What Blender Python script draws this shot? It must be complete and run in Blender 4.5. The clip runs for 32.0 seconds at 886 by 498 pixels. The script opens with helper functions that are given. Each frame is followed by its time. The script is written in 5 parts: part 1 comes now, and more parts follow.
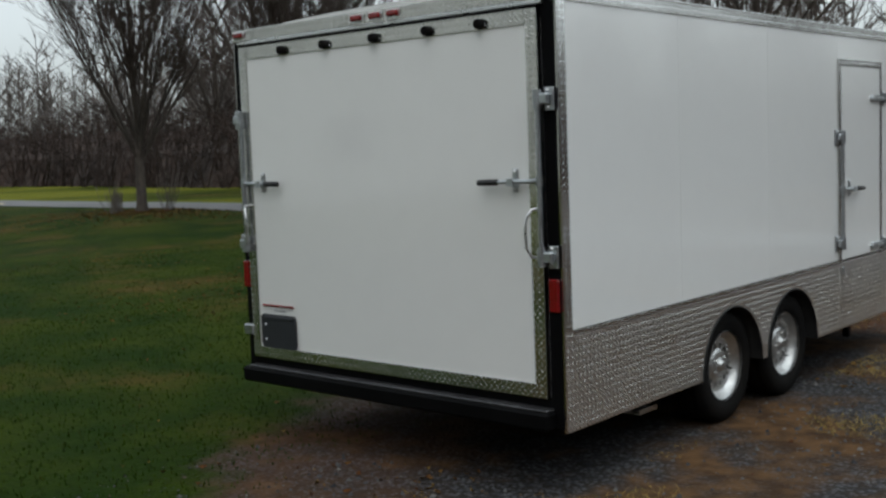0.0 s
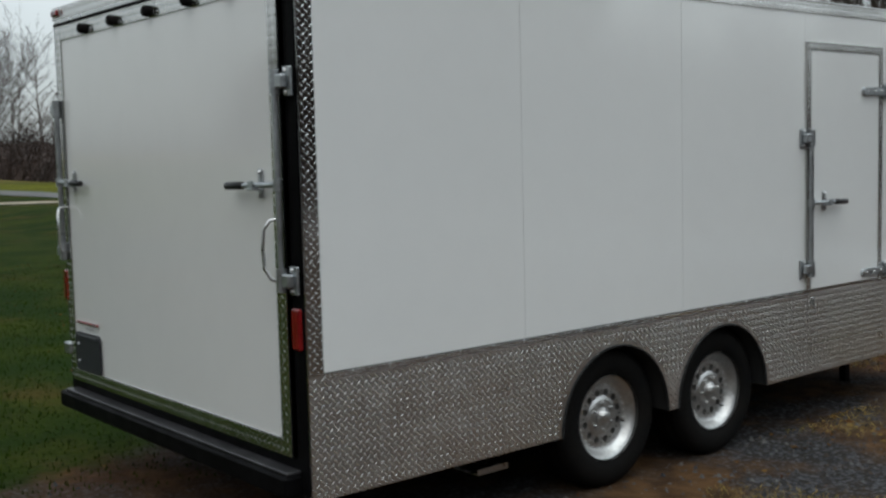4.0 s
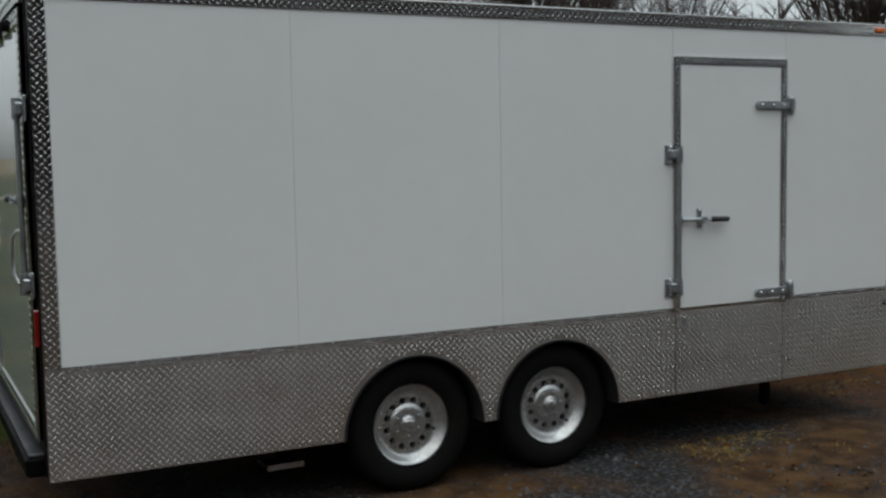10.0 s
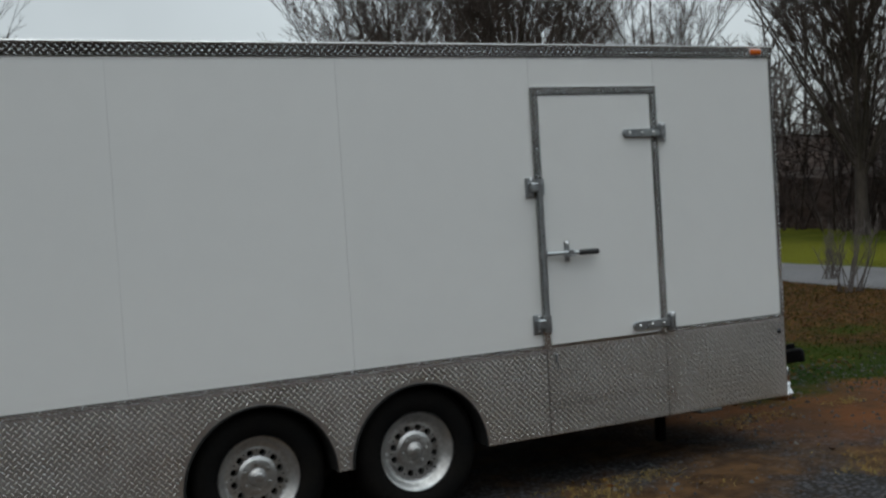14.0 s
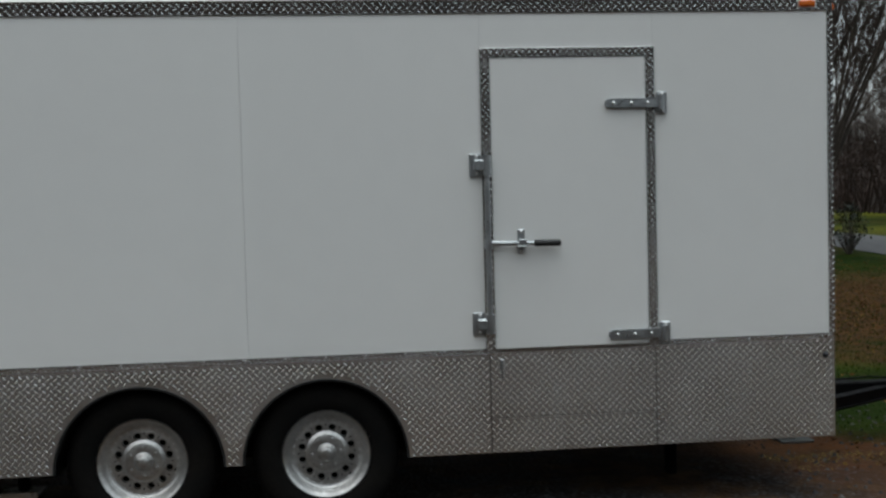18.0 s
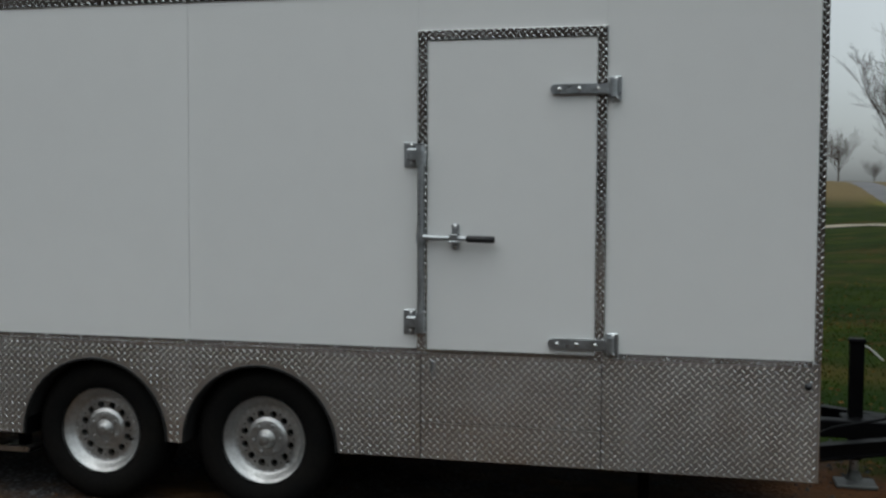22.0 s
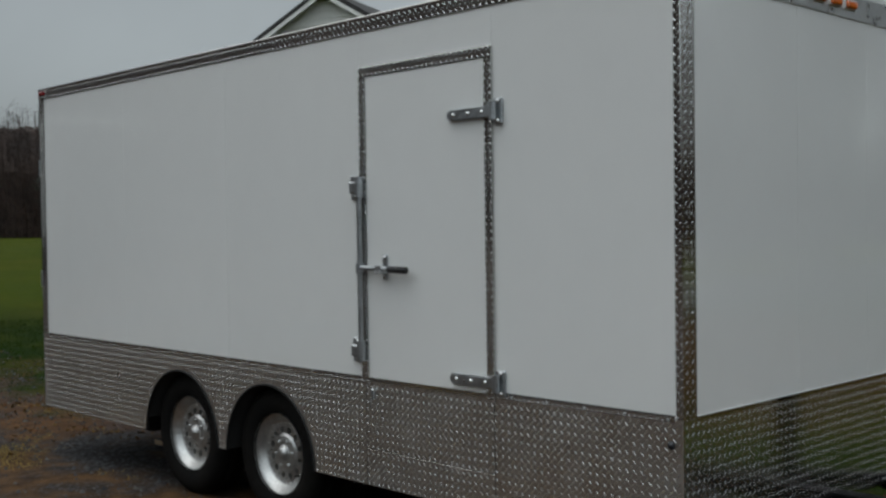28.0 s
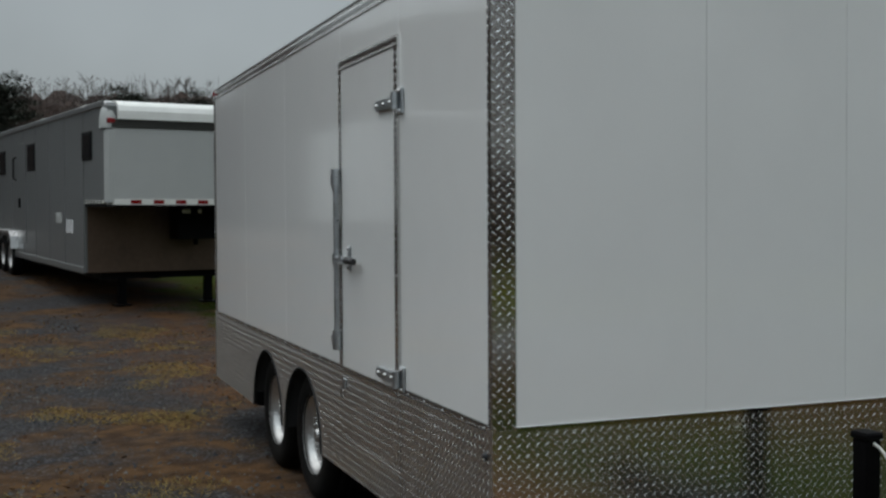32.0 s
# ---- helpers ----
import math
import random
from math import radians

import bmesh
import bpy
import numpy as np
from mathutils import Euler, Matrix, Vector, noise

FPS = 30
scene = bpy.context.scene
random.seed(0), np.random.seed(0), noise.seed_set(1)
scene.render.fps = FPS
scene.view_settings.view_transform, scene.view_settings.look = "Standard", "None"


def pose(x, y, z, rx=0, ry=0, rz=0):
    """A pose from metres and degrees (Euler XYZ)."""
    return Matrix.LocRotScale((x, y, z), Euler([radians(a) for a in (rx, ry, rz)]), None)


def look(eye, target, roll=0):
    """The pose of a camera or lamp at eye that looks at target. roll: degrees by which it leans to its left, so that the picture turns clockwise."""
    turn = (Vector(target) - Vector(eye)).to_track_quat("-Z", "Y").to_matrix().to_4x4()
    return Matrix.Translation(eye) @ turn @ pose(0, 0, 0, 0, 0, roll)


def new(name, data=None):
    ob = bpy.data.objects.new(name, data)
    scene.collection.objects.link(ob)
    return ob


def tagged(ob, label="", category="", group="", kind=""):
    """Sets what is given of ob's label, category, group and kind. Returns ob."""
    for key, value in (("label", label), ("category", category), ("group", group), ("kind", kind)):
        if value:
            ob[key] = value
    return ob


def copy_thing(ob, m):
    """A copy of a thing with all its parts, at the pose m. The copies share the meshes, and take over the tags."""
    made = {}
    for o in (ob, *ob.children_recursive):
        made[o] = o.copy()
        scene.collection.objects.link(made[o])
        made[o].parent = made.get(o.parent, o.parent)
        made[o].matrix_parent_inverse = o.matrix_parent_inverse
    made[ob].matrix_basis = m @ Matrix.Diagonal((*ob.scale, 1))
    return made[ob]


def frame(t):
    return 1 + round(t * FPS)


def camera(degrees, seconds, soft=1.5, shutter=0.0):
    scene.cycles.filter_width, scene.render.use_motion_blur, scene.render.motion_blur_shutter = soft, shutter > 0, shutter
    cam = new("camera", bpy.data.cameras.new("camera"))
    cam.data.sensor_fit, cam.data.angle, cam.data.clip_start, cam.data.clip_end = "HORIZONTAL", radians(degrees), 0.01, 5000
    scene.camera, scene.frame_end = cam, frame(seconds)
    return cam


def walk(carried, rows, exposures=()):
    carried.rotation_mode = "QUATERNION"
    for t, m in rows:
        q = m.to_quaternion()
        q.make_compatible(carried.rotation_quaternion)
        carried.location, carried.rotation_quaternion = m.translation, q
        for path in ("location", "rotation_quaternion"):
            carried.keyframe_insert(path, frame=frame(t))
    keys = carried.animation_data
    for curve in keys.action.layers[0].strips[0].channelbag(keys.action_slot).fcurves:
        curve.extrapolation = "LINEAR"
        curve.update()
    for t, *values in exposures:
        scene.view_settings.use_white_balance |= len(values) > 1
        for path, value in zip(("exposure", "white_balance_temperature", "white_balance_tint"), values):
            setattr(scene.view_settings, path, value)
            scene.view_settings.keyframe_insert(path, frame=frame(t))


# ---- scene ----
cam = camera(43.8, 32.0, soft=2.6)
PATH = [
    (0, (-4.273, -3.008, 1.699), (-2.777, -1.693, 1.514), -2.2),
    (0.5, (-4.039, -3.123, 1.709), (-2.506, -1.851, 1.522), -1.6),
    (1, (-3.776, -3.182, 1.705), (-2.247, -1.909, 1.496), 1.4),
    (1.5, (-3.532, -3.225, 1.686), (-2.088, -1.854, 1.495), -0.6),
    (2, (-3.262, -3.409, 1.681), (-1.782, -2.076, 1.493), -1.0),
    (2.5, (-3.016, -3.476, 1.668), (-1.585, -2.089, 1.511), -1.6),
    (3, (-2.738, -3.432, 1.663), (-1.314, -2.036, 1.511), 0.2),
    (3.5, (-2.478, -3.473, 1.618), (-1.127, -2.006, 1.46), -0.5),
    (5.5, (-1.514, -3.602, 1.613), (-0.344, -1.99, 1.427), -1.9),
    (6, (-1.284, -3.702, 1.61), (-0.103, -2.096, 1.444), -2.5),
    (6.5, (-1.025, -3.783, 1.606), (0.077, -2.13, 1.367), 0.3),
    (7, (-0.823, -3.847, 1.609), (0.249, -2.171, 1.407), -1.4),
    (7.5, (-0.685, -3.986, 1.635), (0.328, -2.287, 1.341), -1.2),
    (8, (-0.641, -4.197, 1.664), (0.292, -2.437, 1.481), -0.2),
    (8.5, (-0.65, -4.364, 1.707), (0.346, -2.646, 1.465), -0.3),
    (9, (-0.646, -4.578, 1.634), (0.286, -2.816, 1.473), -1.7),
    (9.5, (-0.583, -4.819, 1.658), (0.26, -3.014, 1.485), 0.1),
    (10, (-0.571, -4.912, 1.678), (0.328, -3.134, 1.508), -1.0),
    (10.5, (-0.591, -4.996, 1.648), (0.272, -3.197, 1.513), -1.9),
    (11, (-0.494, -5.083, 1.701), (0.366, -3.287, 1.513), -0.9),
    (11.5, (-0.447, -5.176, 1.669), (0.446, -3.391, 1.533), -2.2),
    (12, (-0.391, -5.128, 1.718), (0.537, -3.364, 1.546), -1.8),
    (12.5, (-0.312, -5.205, 1.69), (0.645, -3.452, 1.581), -1.7),
    (13, (-0.148, -5.158, 1.677), (0.782, -3.391, 1.56), -1.0),
    (13.5, (0.035, -5.149, 1.629), (0.954, -3.375, 1.537), -2.3),
    (15.5, (1.247, -5.189, 1.54), (1.877, -3.291, 1.498), -4.0),
    (16, (1.529, -5.168, 1.608), (2.078, -3.247, 1.511), -2.0),
    (16.5, (1.77, -5.111, 1.644), (2.337, -3.197, 1.519), -1.0),
    (17, (2.065, -5.114, 1.605), (2.561, -3.18, 1.497), -0.2),
    (17.5, (2.371, -5.146, 1.519), (2.638, -3.166, 1.429), -1.2),
    (18, (2.611, -5.111, 1.525), (2.826, -3.125, 1.427), -1.5),
    (18.5, (2.884, -5.04, 1.509), (3.059, -3.049, 1.43), -0.5),
    (19, (3.14, -4.968, 1.518), (3.228, -2.972, 1.442), -1.7),
    (19.5, (3.385, -4.926, 1.54), (3.316, -2.932, 1.401), -0.4),
    (20, (3.619, -4.911, 1.538), (3.544, -2.918, 1.39), -0.8),
    (20.5, (3.851, -4.812, 1.53), (3.691, -2.824, 1.379), 1.4),
    (21, (4.15, -4.806, 1.535), (3.776, -2.844, 1.422), -1.8),
    (21.5, (4.392, -4.792, 1.502), (3.927, -2.852, 1.363), -0.8),
    (22, (4.601, -4.736, 1.512), (4.138, -2.794, 1.401), 0.3),
    (22.5, (4.821, -4.625, 1.548), (4.196, -2.729, 1.425), -0.3),
    (23, (5.078, -4.571, 1.554), (4.274, -2.747, 1.389), -0.2),
    (23.5, (5.292, -4.491, 1.491), (4.463, -2.674, 1.387), -0.5),
    (24, (5.501, -4.339, 1.526), (4.594, -2.562, 1.378), -0.6),
    (24.5, (5.716, -4.174, 1.528), (4.778, -2.414, 1.384), -1.4),
    (25, (5.989, -4.043, 1.497), (4.923, -2.358, 1.349), -0.6),
    (25.5, (6.182, -3.933, 1.469), (5.116, -2.244, 1.377), -1.5),
    (26, (6.357, -3.749, 1.479), (5.285, -2.063, 1.387), 0.8),
    (26.5, (6.593, -3.608, 1.49), (5.436, -1.978, 1.443), -1.1),
    (28.5, (7.395, -3.025, 1.477), (5.877, -1.725, 1.408), -0.4),
    (29, (7.538, -2.775, 1.491), (5.945, -1.569, 1.399), -0.5),
    (29.5, (7.664, -2.62, 1.483), (6.026, -1.479, 1.358), 0.9),
    (30, (7.764, -2.359, 1.496), (6.159, -1.171, 1.381), -0.5),
    (30.5, (7.971, -2.151, 1.47), (6.233, -1.172, 1.329), 1.4),
    (31, (8.085, -1.922, 1.466), (6.329, -0.967, 1.401), -0.4),
    (31.5, (8.179, -1.675, 1.472), (6.388, -0.786, 1.406), 1.0),
    (32, (8.293, -1.436, 1.478), (6.432, -0.704, 1.421), -0.3),
]
EXPOSURES = [(0.0, 0.60), (2.0, 0.54), (3.0, 0.54), (4.5, 0.50), (6.0, 0.42), (7.0, 0.28), (8.0, 0.22), (26.0, 0.24), (29.0, 0.31), (32.0, 0.38)]
walk(cam, [(t, look(eye, target, roll)) for t, eye, target, roll in PATH], EXPOSURES)
SKY, SUN = 0.135, 0.6

# ---- light ----
wd = bpy.data.worlds.new("overcast_sky")
scene.world = wd
wd.use_nodes = True
wn, wl = wd.node_tree.nodes, wd.node_tree.links
sky = wn.new("ShaderNodeTexSky")
sky.sky_type, sky.sun_disc = "NISHITA", False
sky.sun_elevation, sky.sun_rotation = radians(76), radians(140)
sky.dust_density, sky.air_density, sky.ozone_density = 2.0, 1.0, 1.0
hsv = wn.new("ShaderNodeHueSaturation")
hsv.inputs["Saturation"].default_value = 0.12
cl = wn.new("ShaderNodeTexNoise")
cl.inputs["Scale"].default_value, cl.inputs["Detail"].default_value = 2.2, 5
clm = wn.new("ShaderNodeMapRange")
clm.inputs["From Min"].default_value, clm.inputs["From Max"].default_value = 0.3, 0.75
clm.inputs["To Min"].default_value, clm.inputs["To Max"].default_value = 0.82, 1.12
cmul = wn.new("ShaderNodeMix")
cmul.data_type, cmul.blend_type = "RGBA", "MULTIPLY"
cmul.inputs["Factor"].default_value = 1.0
tc = wn.new("ShaderNodeTexCoord")
wl.new(tc.outputs["Generated"], cl.inputs["Vector"])
wl.new(sky.outputs["Color"], hsv.inputs["Color"])
wl.new(cl.outputs["Fac"], clm.inputs["Value"])
wl.new(hsv.outputs["Color"], cmul.inputs[6])
wl.new(clm.outputs["Result"], cmul.inputs[7])
# cloud cover, brighter overhead
sp = wn.new("ShaderNodeSeparateXYZ")
wl.new(tc.outputs["Generated"], sp.inputs[0])
zen = wn.new("ShaderNodeMapRange")
zen.inputs["To Min"].default_value, zen.inputs["To Max"].default_value = 0.74, 1.28
wl.new(sp.outputs["Z"], zen.inputs["Value"])
tint = wn.new("ShaderNodeVectorMath")
tint.operation = "SCALE"
tint.inputs[0].default_value = (0.915, 1.0, 1.02)
# thicker cloud low in the west
west = wn.new("ShaderNodeVectorMath")
west.operation = "DOT_PRODUCT"
west.inputs[1].default_value = (-0.97, -0.05, -0.6)
wl.new(tc.outputs["Generated"], west.inputs[0])
thick = wn.new("ShaderNodeMapRange")
thick.interpolation_type = "SMOOTHSTEP"
for k, v in zip(("From Min", "From Max", "To Min", "To Max"), (-0.25, 0.95, 1.12, 0.55)):
    thick.inputs[k].default_value = v
wl.new(west.outputs["Value"], thick.inputs["Value"])
cover = wn.new("ShaderNodeMath")
cover.operation = "MULTIPLY"
wl.new(zen.outputs["Result"], cover.inputs[0])
wl.new(thick.outputs["Result"], cover.inputs[1])
gmul = wn.new("ShaderNodeMix")
gmul.data_type, gmul.blend_type = "RGBA", "MULTIPLY"
gmul.inputs["Factor"].default_value = 1.0
wl.new(cover.outputs[0], tint.inputs["Scale"])
wl.new(cmul.outputs[2], gmul.inputs[6])
wl.new(tint.outputs["Vector"], gmul.inputs[7])
wl.new(gmul.outputs[2], wn["Background"].inputs["Color"])
wn["Background"].inputs["Strength"].default_value = SKY

sun = bpy.data.lights.new("sun", "SUN")
sun.energy, sun.angle, sun.color = SUN, radians(60), (1.0, 0.98, 0.95)
sun_ob = new("sun", sun)
sun_ob.matrix_world = look((-26, -16, 40), (0, 0, 0))


# ---- materials ----
def mat(name, col, rough=0.6, metal=0.0, var=0.0, scale=1.5, fine=0.0, fscale=40.0, bump=0.0, bscale=60.0, col2=None,
        coat=0.0, rvar=0.0, rand=0.0, spec=0.5, stretch=(1, 1, 1), bdist=0.01):
    m = bpy.data.materials.new(name)
    m.use_nodes = True
    n, l = m.node_tree.nodes, m.node_tree.links
    b = n["Principled BSDF"]
    b.inputs["Metallic"].default_value, b.inputs["Specular IOR Level"].default_value = metal, spec
    b.inputs["Coat Weight"].default_value, b.inputs["Coat Roughness"].default_value = coat, 0.06
    t = n.new("ShaderNodeTexCoord")
    mp = n.new("ShaderNodeMapping")
    mp.inputs["Scale"].default_value = stretch
    l.new(t.outputs["Object"], mp.inputs["Vector"])

    def noi(s, d=4):
        q = n.new("ShaderNodeTexNoise")
        q.inputs["Scale"].default_value, q.inputs["Detail"].default_value = s, d
        l.new(mp.outputs["Vector"], q.inputs["Vector"])
        return q.outputs["Fac"]

    def mix(a, bb, f, mode="MIX"):
        q = n.new("ShaderNodeMix")
        q.data_type, q.blend_type = "RGBA", mode
        for i, v in ((0, f), (6, a), (7, bb)):
            if hasattr(v, "is_linked"):
                l.new(v, q.inputs[i])
            else:
                q.inputs[i].default_value = v
        return q.outputs[2]

    def remap(v, a, bb, c, d):
        q = n.new("ShaderNodeMapRange")
        for k, x in zip(("From Min", "From Max", "To Min", "To Max"), (a, bb, c, d)):
            q.inputs[k].default_value = x
        l.new(v, q.inputs["Value"])
        return q.outputs["Result"]

    base = (*col, 1)
    big = noi(scale)
    other = (*(col2 or [c * (1 - var) for c in col]), 1)
    out = mix(base, other, remap(big, 0.35, 0.65, 0, 1 if (col2 or var) else 0))
    if fine:
        out = mix(out, tuple([1 - fine] * 3) + (1,), remap(noi(fscale, 6), 0.4, 0.65, 0, 1), "MULTIPLY")
    if rand:
        oi = n.new("ShaderNodeObjectInfo")
        cmb = n.new("ShaderNodeCombineColor")
        rr = remap(oi.outputs["Random"], 0, 1, 1 - rand, 1 + rand)
        for i in range(3):
            l.new(rr, cmb.inputs[i])
        out = mix(out, cmb.outputs[0], 1.0, "MULTIPLY")
    l.new(out, b.inputs["Base Color"])
    if rvar:
        l.new(remap(noi(scale * 3), 0.3, 0.7, rough - rvar, rough + rvar), b.inputs["Roughness"])
    else:
        b.inputs["Roughness"].default_value = rough
    if bump:
        bp = n.new("ShaderNodeBump")
        bp.inputs["Strength"].default_value, bp.inputs["Distance"].default_value = bump, bdist
        l.new(noi(bscale), bp.inputs["Height"])
        l.new(bp.outputs["Normal"], b.inputs["Normal"])
    return m


def island_mat(name, cols, rough=0.8, spec=0.08):
    """Colours picked piece by piece for loose leaves, stones and blades."""
    m = bpy.data.materials.new(name)
    m.use_nodes = True
    n, l = m.node_tree.nodes, m.node_tree.links
    g, r = n.new("ShaderNodeNewGeometry"), n.new("ShaderNodeValToRGB")
    r.color_ramp.interpolation = "LINEAR"
    els = r.color_ramp.elements
    while len(els) < len(cols):
        els.new(0.5)
    for i, c in enumerate(cols):
        els[i].position, els[i].color = i / (len(cols) - 1), (*c, 1)
    l.new(g.outputs["Random Per Island"], r.inputs["Fac"])
    b = n["Principled BSDF"]
    l.new(r.outputs["Color"], b.inputs["Base Color"])
    b.inputs["Roughness"].default_value = rough
    b.inputs["Specular IOR Level"].default_value = spec
    return m


M_WHITE = mat("white_gloss_paint", (0.79, 0.80, 0.79), 0.09, var=0.025, scale=0.7, fine=0.012, fscale=7, rvar=0.03, bump=0.025,
              bscale=1.6, spec=0.5, coat=0.8, rand=0.01, bdist=0.012)
M_PLATE = mat("polished_tread_plate", (0.90, 0.895, 0.885), 0.19, 1.0, var=0.07, scale=2.5, fine=0.05, fscale=30, rvar=0.04)
M_SKIRT = mat("scuffed_tread_plate", (0.90, 0.885, 0.865), 0.33, 1.0, var=0.09, scale=2.5, fine=0.06, fscale=30, rvar=0.06)
M_TRIM = mat("bright_tread_trim", (0.66, 0.655, 0.64), 0.12, 1.0, var=0.1, scale=4, fine=0.08, fscale=45, rvar=0.04)
M_LUG = mat("worn_tread_lugs", (0.92, 0.915, 0.90), 0.26, 1.0, var=0.1, scale=3, fine=0.06, fscale=30)
M_ALU = mat("bare_aluminium", (0.74, 0.75, 0.75), 0.32, 1.0, var=0.12, scale=5, fine=0.08, fscale=60, rvar=0.08, bump=0.04)
M_RIM = mat("cast_aluminium_wheel", (0.62, 0.62, 0.61), 0.40, 0.93, var=0.18, scale=9, fine=0.16, fscale=60, rvar=0.1, bump=0.22, bscale=55)
M_ZINC = mat("galvanised_steel", (0.55, 0.58, 0.60), 0.36, 0.95, var=0.2, scale=14, fine=0.15, fscale=70, rvar=0.1, bump=0.08)
M_BLACK = mat("black_chassis_paint", (0.0045, 0.0045, 0.005), 0.5, var=0.4, scale=3, fine=0.2, fscale=50, bump=0.06, rvar=0.08, spec=0.05)
M_RUBBER = mat("tyre_rubber", (0.006, 0.006, 0.0062), 0.78, var=0.35, scale=6, fine=0.25, fscale=60, bump=0.12, bscale=120, col2=(0.010, 0.009, 0.008), spec=0.08)
M_GRIP = mat("black_vinyl_grip", (0.01, 0.01, 0.011), 0.5, var=0.2, scale=20, fine=0.1)
M_RED = mat("red_lens", (0.22, 0.006, 0.008), 0.2, var=0.3, scale=30, fine=0.15, fscale=120, coat=0.5)
M_AMBER = mat("amber_lens", (0.75, 0.16, 0.02), 0.18, var=0.25, scale=30, fine=0.15, fscale=120, coat=0.5)
M_LENS = mat("milky_lens", (0.7, 0.7, 0.66), 0.25, var=0.1, scale=30, coat=0.4)
M_DARKPL = mat("black_plastic", (0.022, 0.024, 0.03), 0.45, var=0.2, scale=12, fine=0.1)
M_VENT = mat("white_roof_plastic", (0.78, 0.78, 0.75), 0.5, var=0.06, scale=5, fine=0.05)
M_LINER = mat("wheel_well_liner", (0.006, 0.006, 0.006), 0.9, var=0.3, scale=6, fine=0.2)
M_TEXT = mat("grey_print", (0.35, 0.35, 0.36), 0.6, var=0.1)
M_CABLE = mat("pale_cable", (0.6, 0.6, 0.56), 0.4, var=0.15, scale=20)
M_FOIL = mat("crumpled_bright_metal", (0.75, 0.76, 0.77), 0.22, 1.0, var=0.2, scale=20, fine=0.1, bump=0.4, bscale=35)
M_BARK = mat("grey_brown_bark", (0.085, 0.068, 0.056), 0.9, var=0.45, scale=3, fine=0.35, fscale=18, bump=0.6, bscale=22, stretch=(1, 1, 0.3))
M_TWIG = mat("bare_twigs", (0.13, 0.11, 0.10), 0.9, var=0.4, scale=0.8, fine=0.2, fscale=8)
M_CROWN = mat("fine_bare_twigs", (0.10, 0.077, 0.067), 0.9, var=0.35, scale=0.8, fine=0.2, fscale=8, spec=0.1)
M_BRUSH = mat("tangled_winter_brush", (0.056, 0.034, 0.026), 0.95, var=0.5, scale=0.25, fine=0.5, fscale=2.5, bump=1.0, bscale=1.8, bdist=0.4)
M_PINE = mat("pine_needles", (0.022, 0.032, 0.018), 0.85, var=0.45, scale=0.5, fine=0.4, fscale=5, bump=0.5, bscale=5, bdist=0.1)
M_ROCK = mat("pale_granite", (0.34, 0.335, 0.32), 0.85, var=0.35, scale=3.5, fine=0.3, fscale=28, bump=0.5, bscale=18, bdist=0.03)
M_ROAD = mat("worn_asphalt_lane", (0.125, 0.125, 0.13), 0.85, var=0.25, scale=0.4, fine=0.25, fscale=14, bump=0.3, bscale=60)
M_PATH = mat("pale_dirt_track", (0.36, 0.31, 0.24), 0.95, var=0.3, scale=0.6, fine=0.25, fscale=8, bump=0.3, bscale=20)
M_SIDING = mat("white_lap_siding", (0.66, 0.66, 0.62), 0.6, var=0.08, scale=1.2, fine=0.06, fscale=14, rand=0.04)
M_SHINGLE = mat("dark_asphalt_shingles", (0.045, 0.043, 0.042), 0.9, var=0.3, scale=1, fine=0.4, fscale=10, bump=0.4, bscale=12, rand=0.15)
M_TAN = mat("tan_siding", (0.36, 0.32, 0.27), 0.75, var=0.12, scale=1, fine=0.1)
M_GLASS = mat("dark_window_glass", (0.012, 0.014, 0.016), 0.06, var=0.2, scale=1, spec=0.7)
M_CARW = mat("white_car_paint", (0.76, 0.77, 0.78), 0.2, var=0.04, scale=1, coat=0.6)
M_CARS = mat("silver_car_paint", (0.42, 0.44, 0.46), 0.3, 0.6, var=0.08, scale=1, coat=0.6)
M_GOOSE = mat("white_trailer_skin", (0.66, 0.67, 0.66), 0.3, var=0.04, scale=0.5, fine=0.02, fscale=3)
# side skin: darker copy of the nose skin, the side's shade put into its colour
M_GOOSE_SIDE = mat("shade_dimmed_trailer_skin", (0.12, 0.125, 0.125), 0.3, var=0.12, scale=0.3, fine=0.06, fscale=3, bump=0.05, bscale=1.5)
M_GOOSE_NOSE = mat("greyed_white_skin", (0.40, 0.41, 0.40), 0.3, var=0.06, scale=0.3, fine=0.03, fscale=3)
# the brown of the reflected ground is put into this base colour
M_GOOSE_FRONT = mat("reflection_browned_stone_guard", (0.13, 0.09, 0.066), 0.38, 0.6, var=0.2, scale=1.5, fine=0.12, fscale=15, rvar=0.08)
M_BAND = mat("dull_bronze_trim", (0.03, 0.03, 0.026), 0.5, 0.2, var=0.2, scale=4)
M_POST = mat("weathered_galvanised_post", (0.11, 0.115, 0.11), 0.6, 0.4, var=0.25, scale=6)
M_WOODPOST = mat("grey_weathered_timber", (0.2, 0.17, 0.14), 0.9, var=0.3, scale=3, fine=0.3, fscale=30, bump=0.4, bscale=40, stretch=(1, 1, 0.2))
M_LEAF = island_mat("fallen_leaves", [(0.05, 0.02, 0.009), (0.085, 0.034, 0.011), (0.10, 0.052, 0.016), (0.13, 0.075, 0.02), (0.055, 0.028, 0.015), (0.16, 0.105, 0.03)])
M_STONE = island_mat("crushed_stone", [(0.026, 0.027, 0.03), (0.05, 0.052, 0.055), (0.085, 0.085, 0.085), (0.055, 0.04, 0.028), (0.04, 0.043, 0.047), (0.12, 0.116, 0.11)], 0.75)
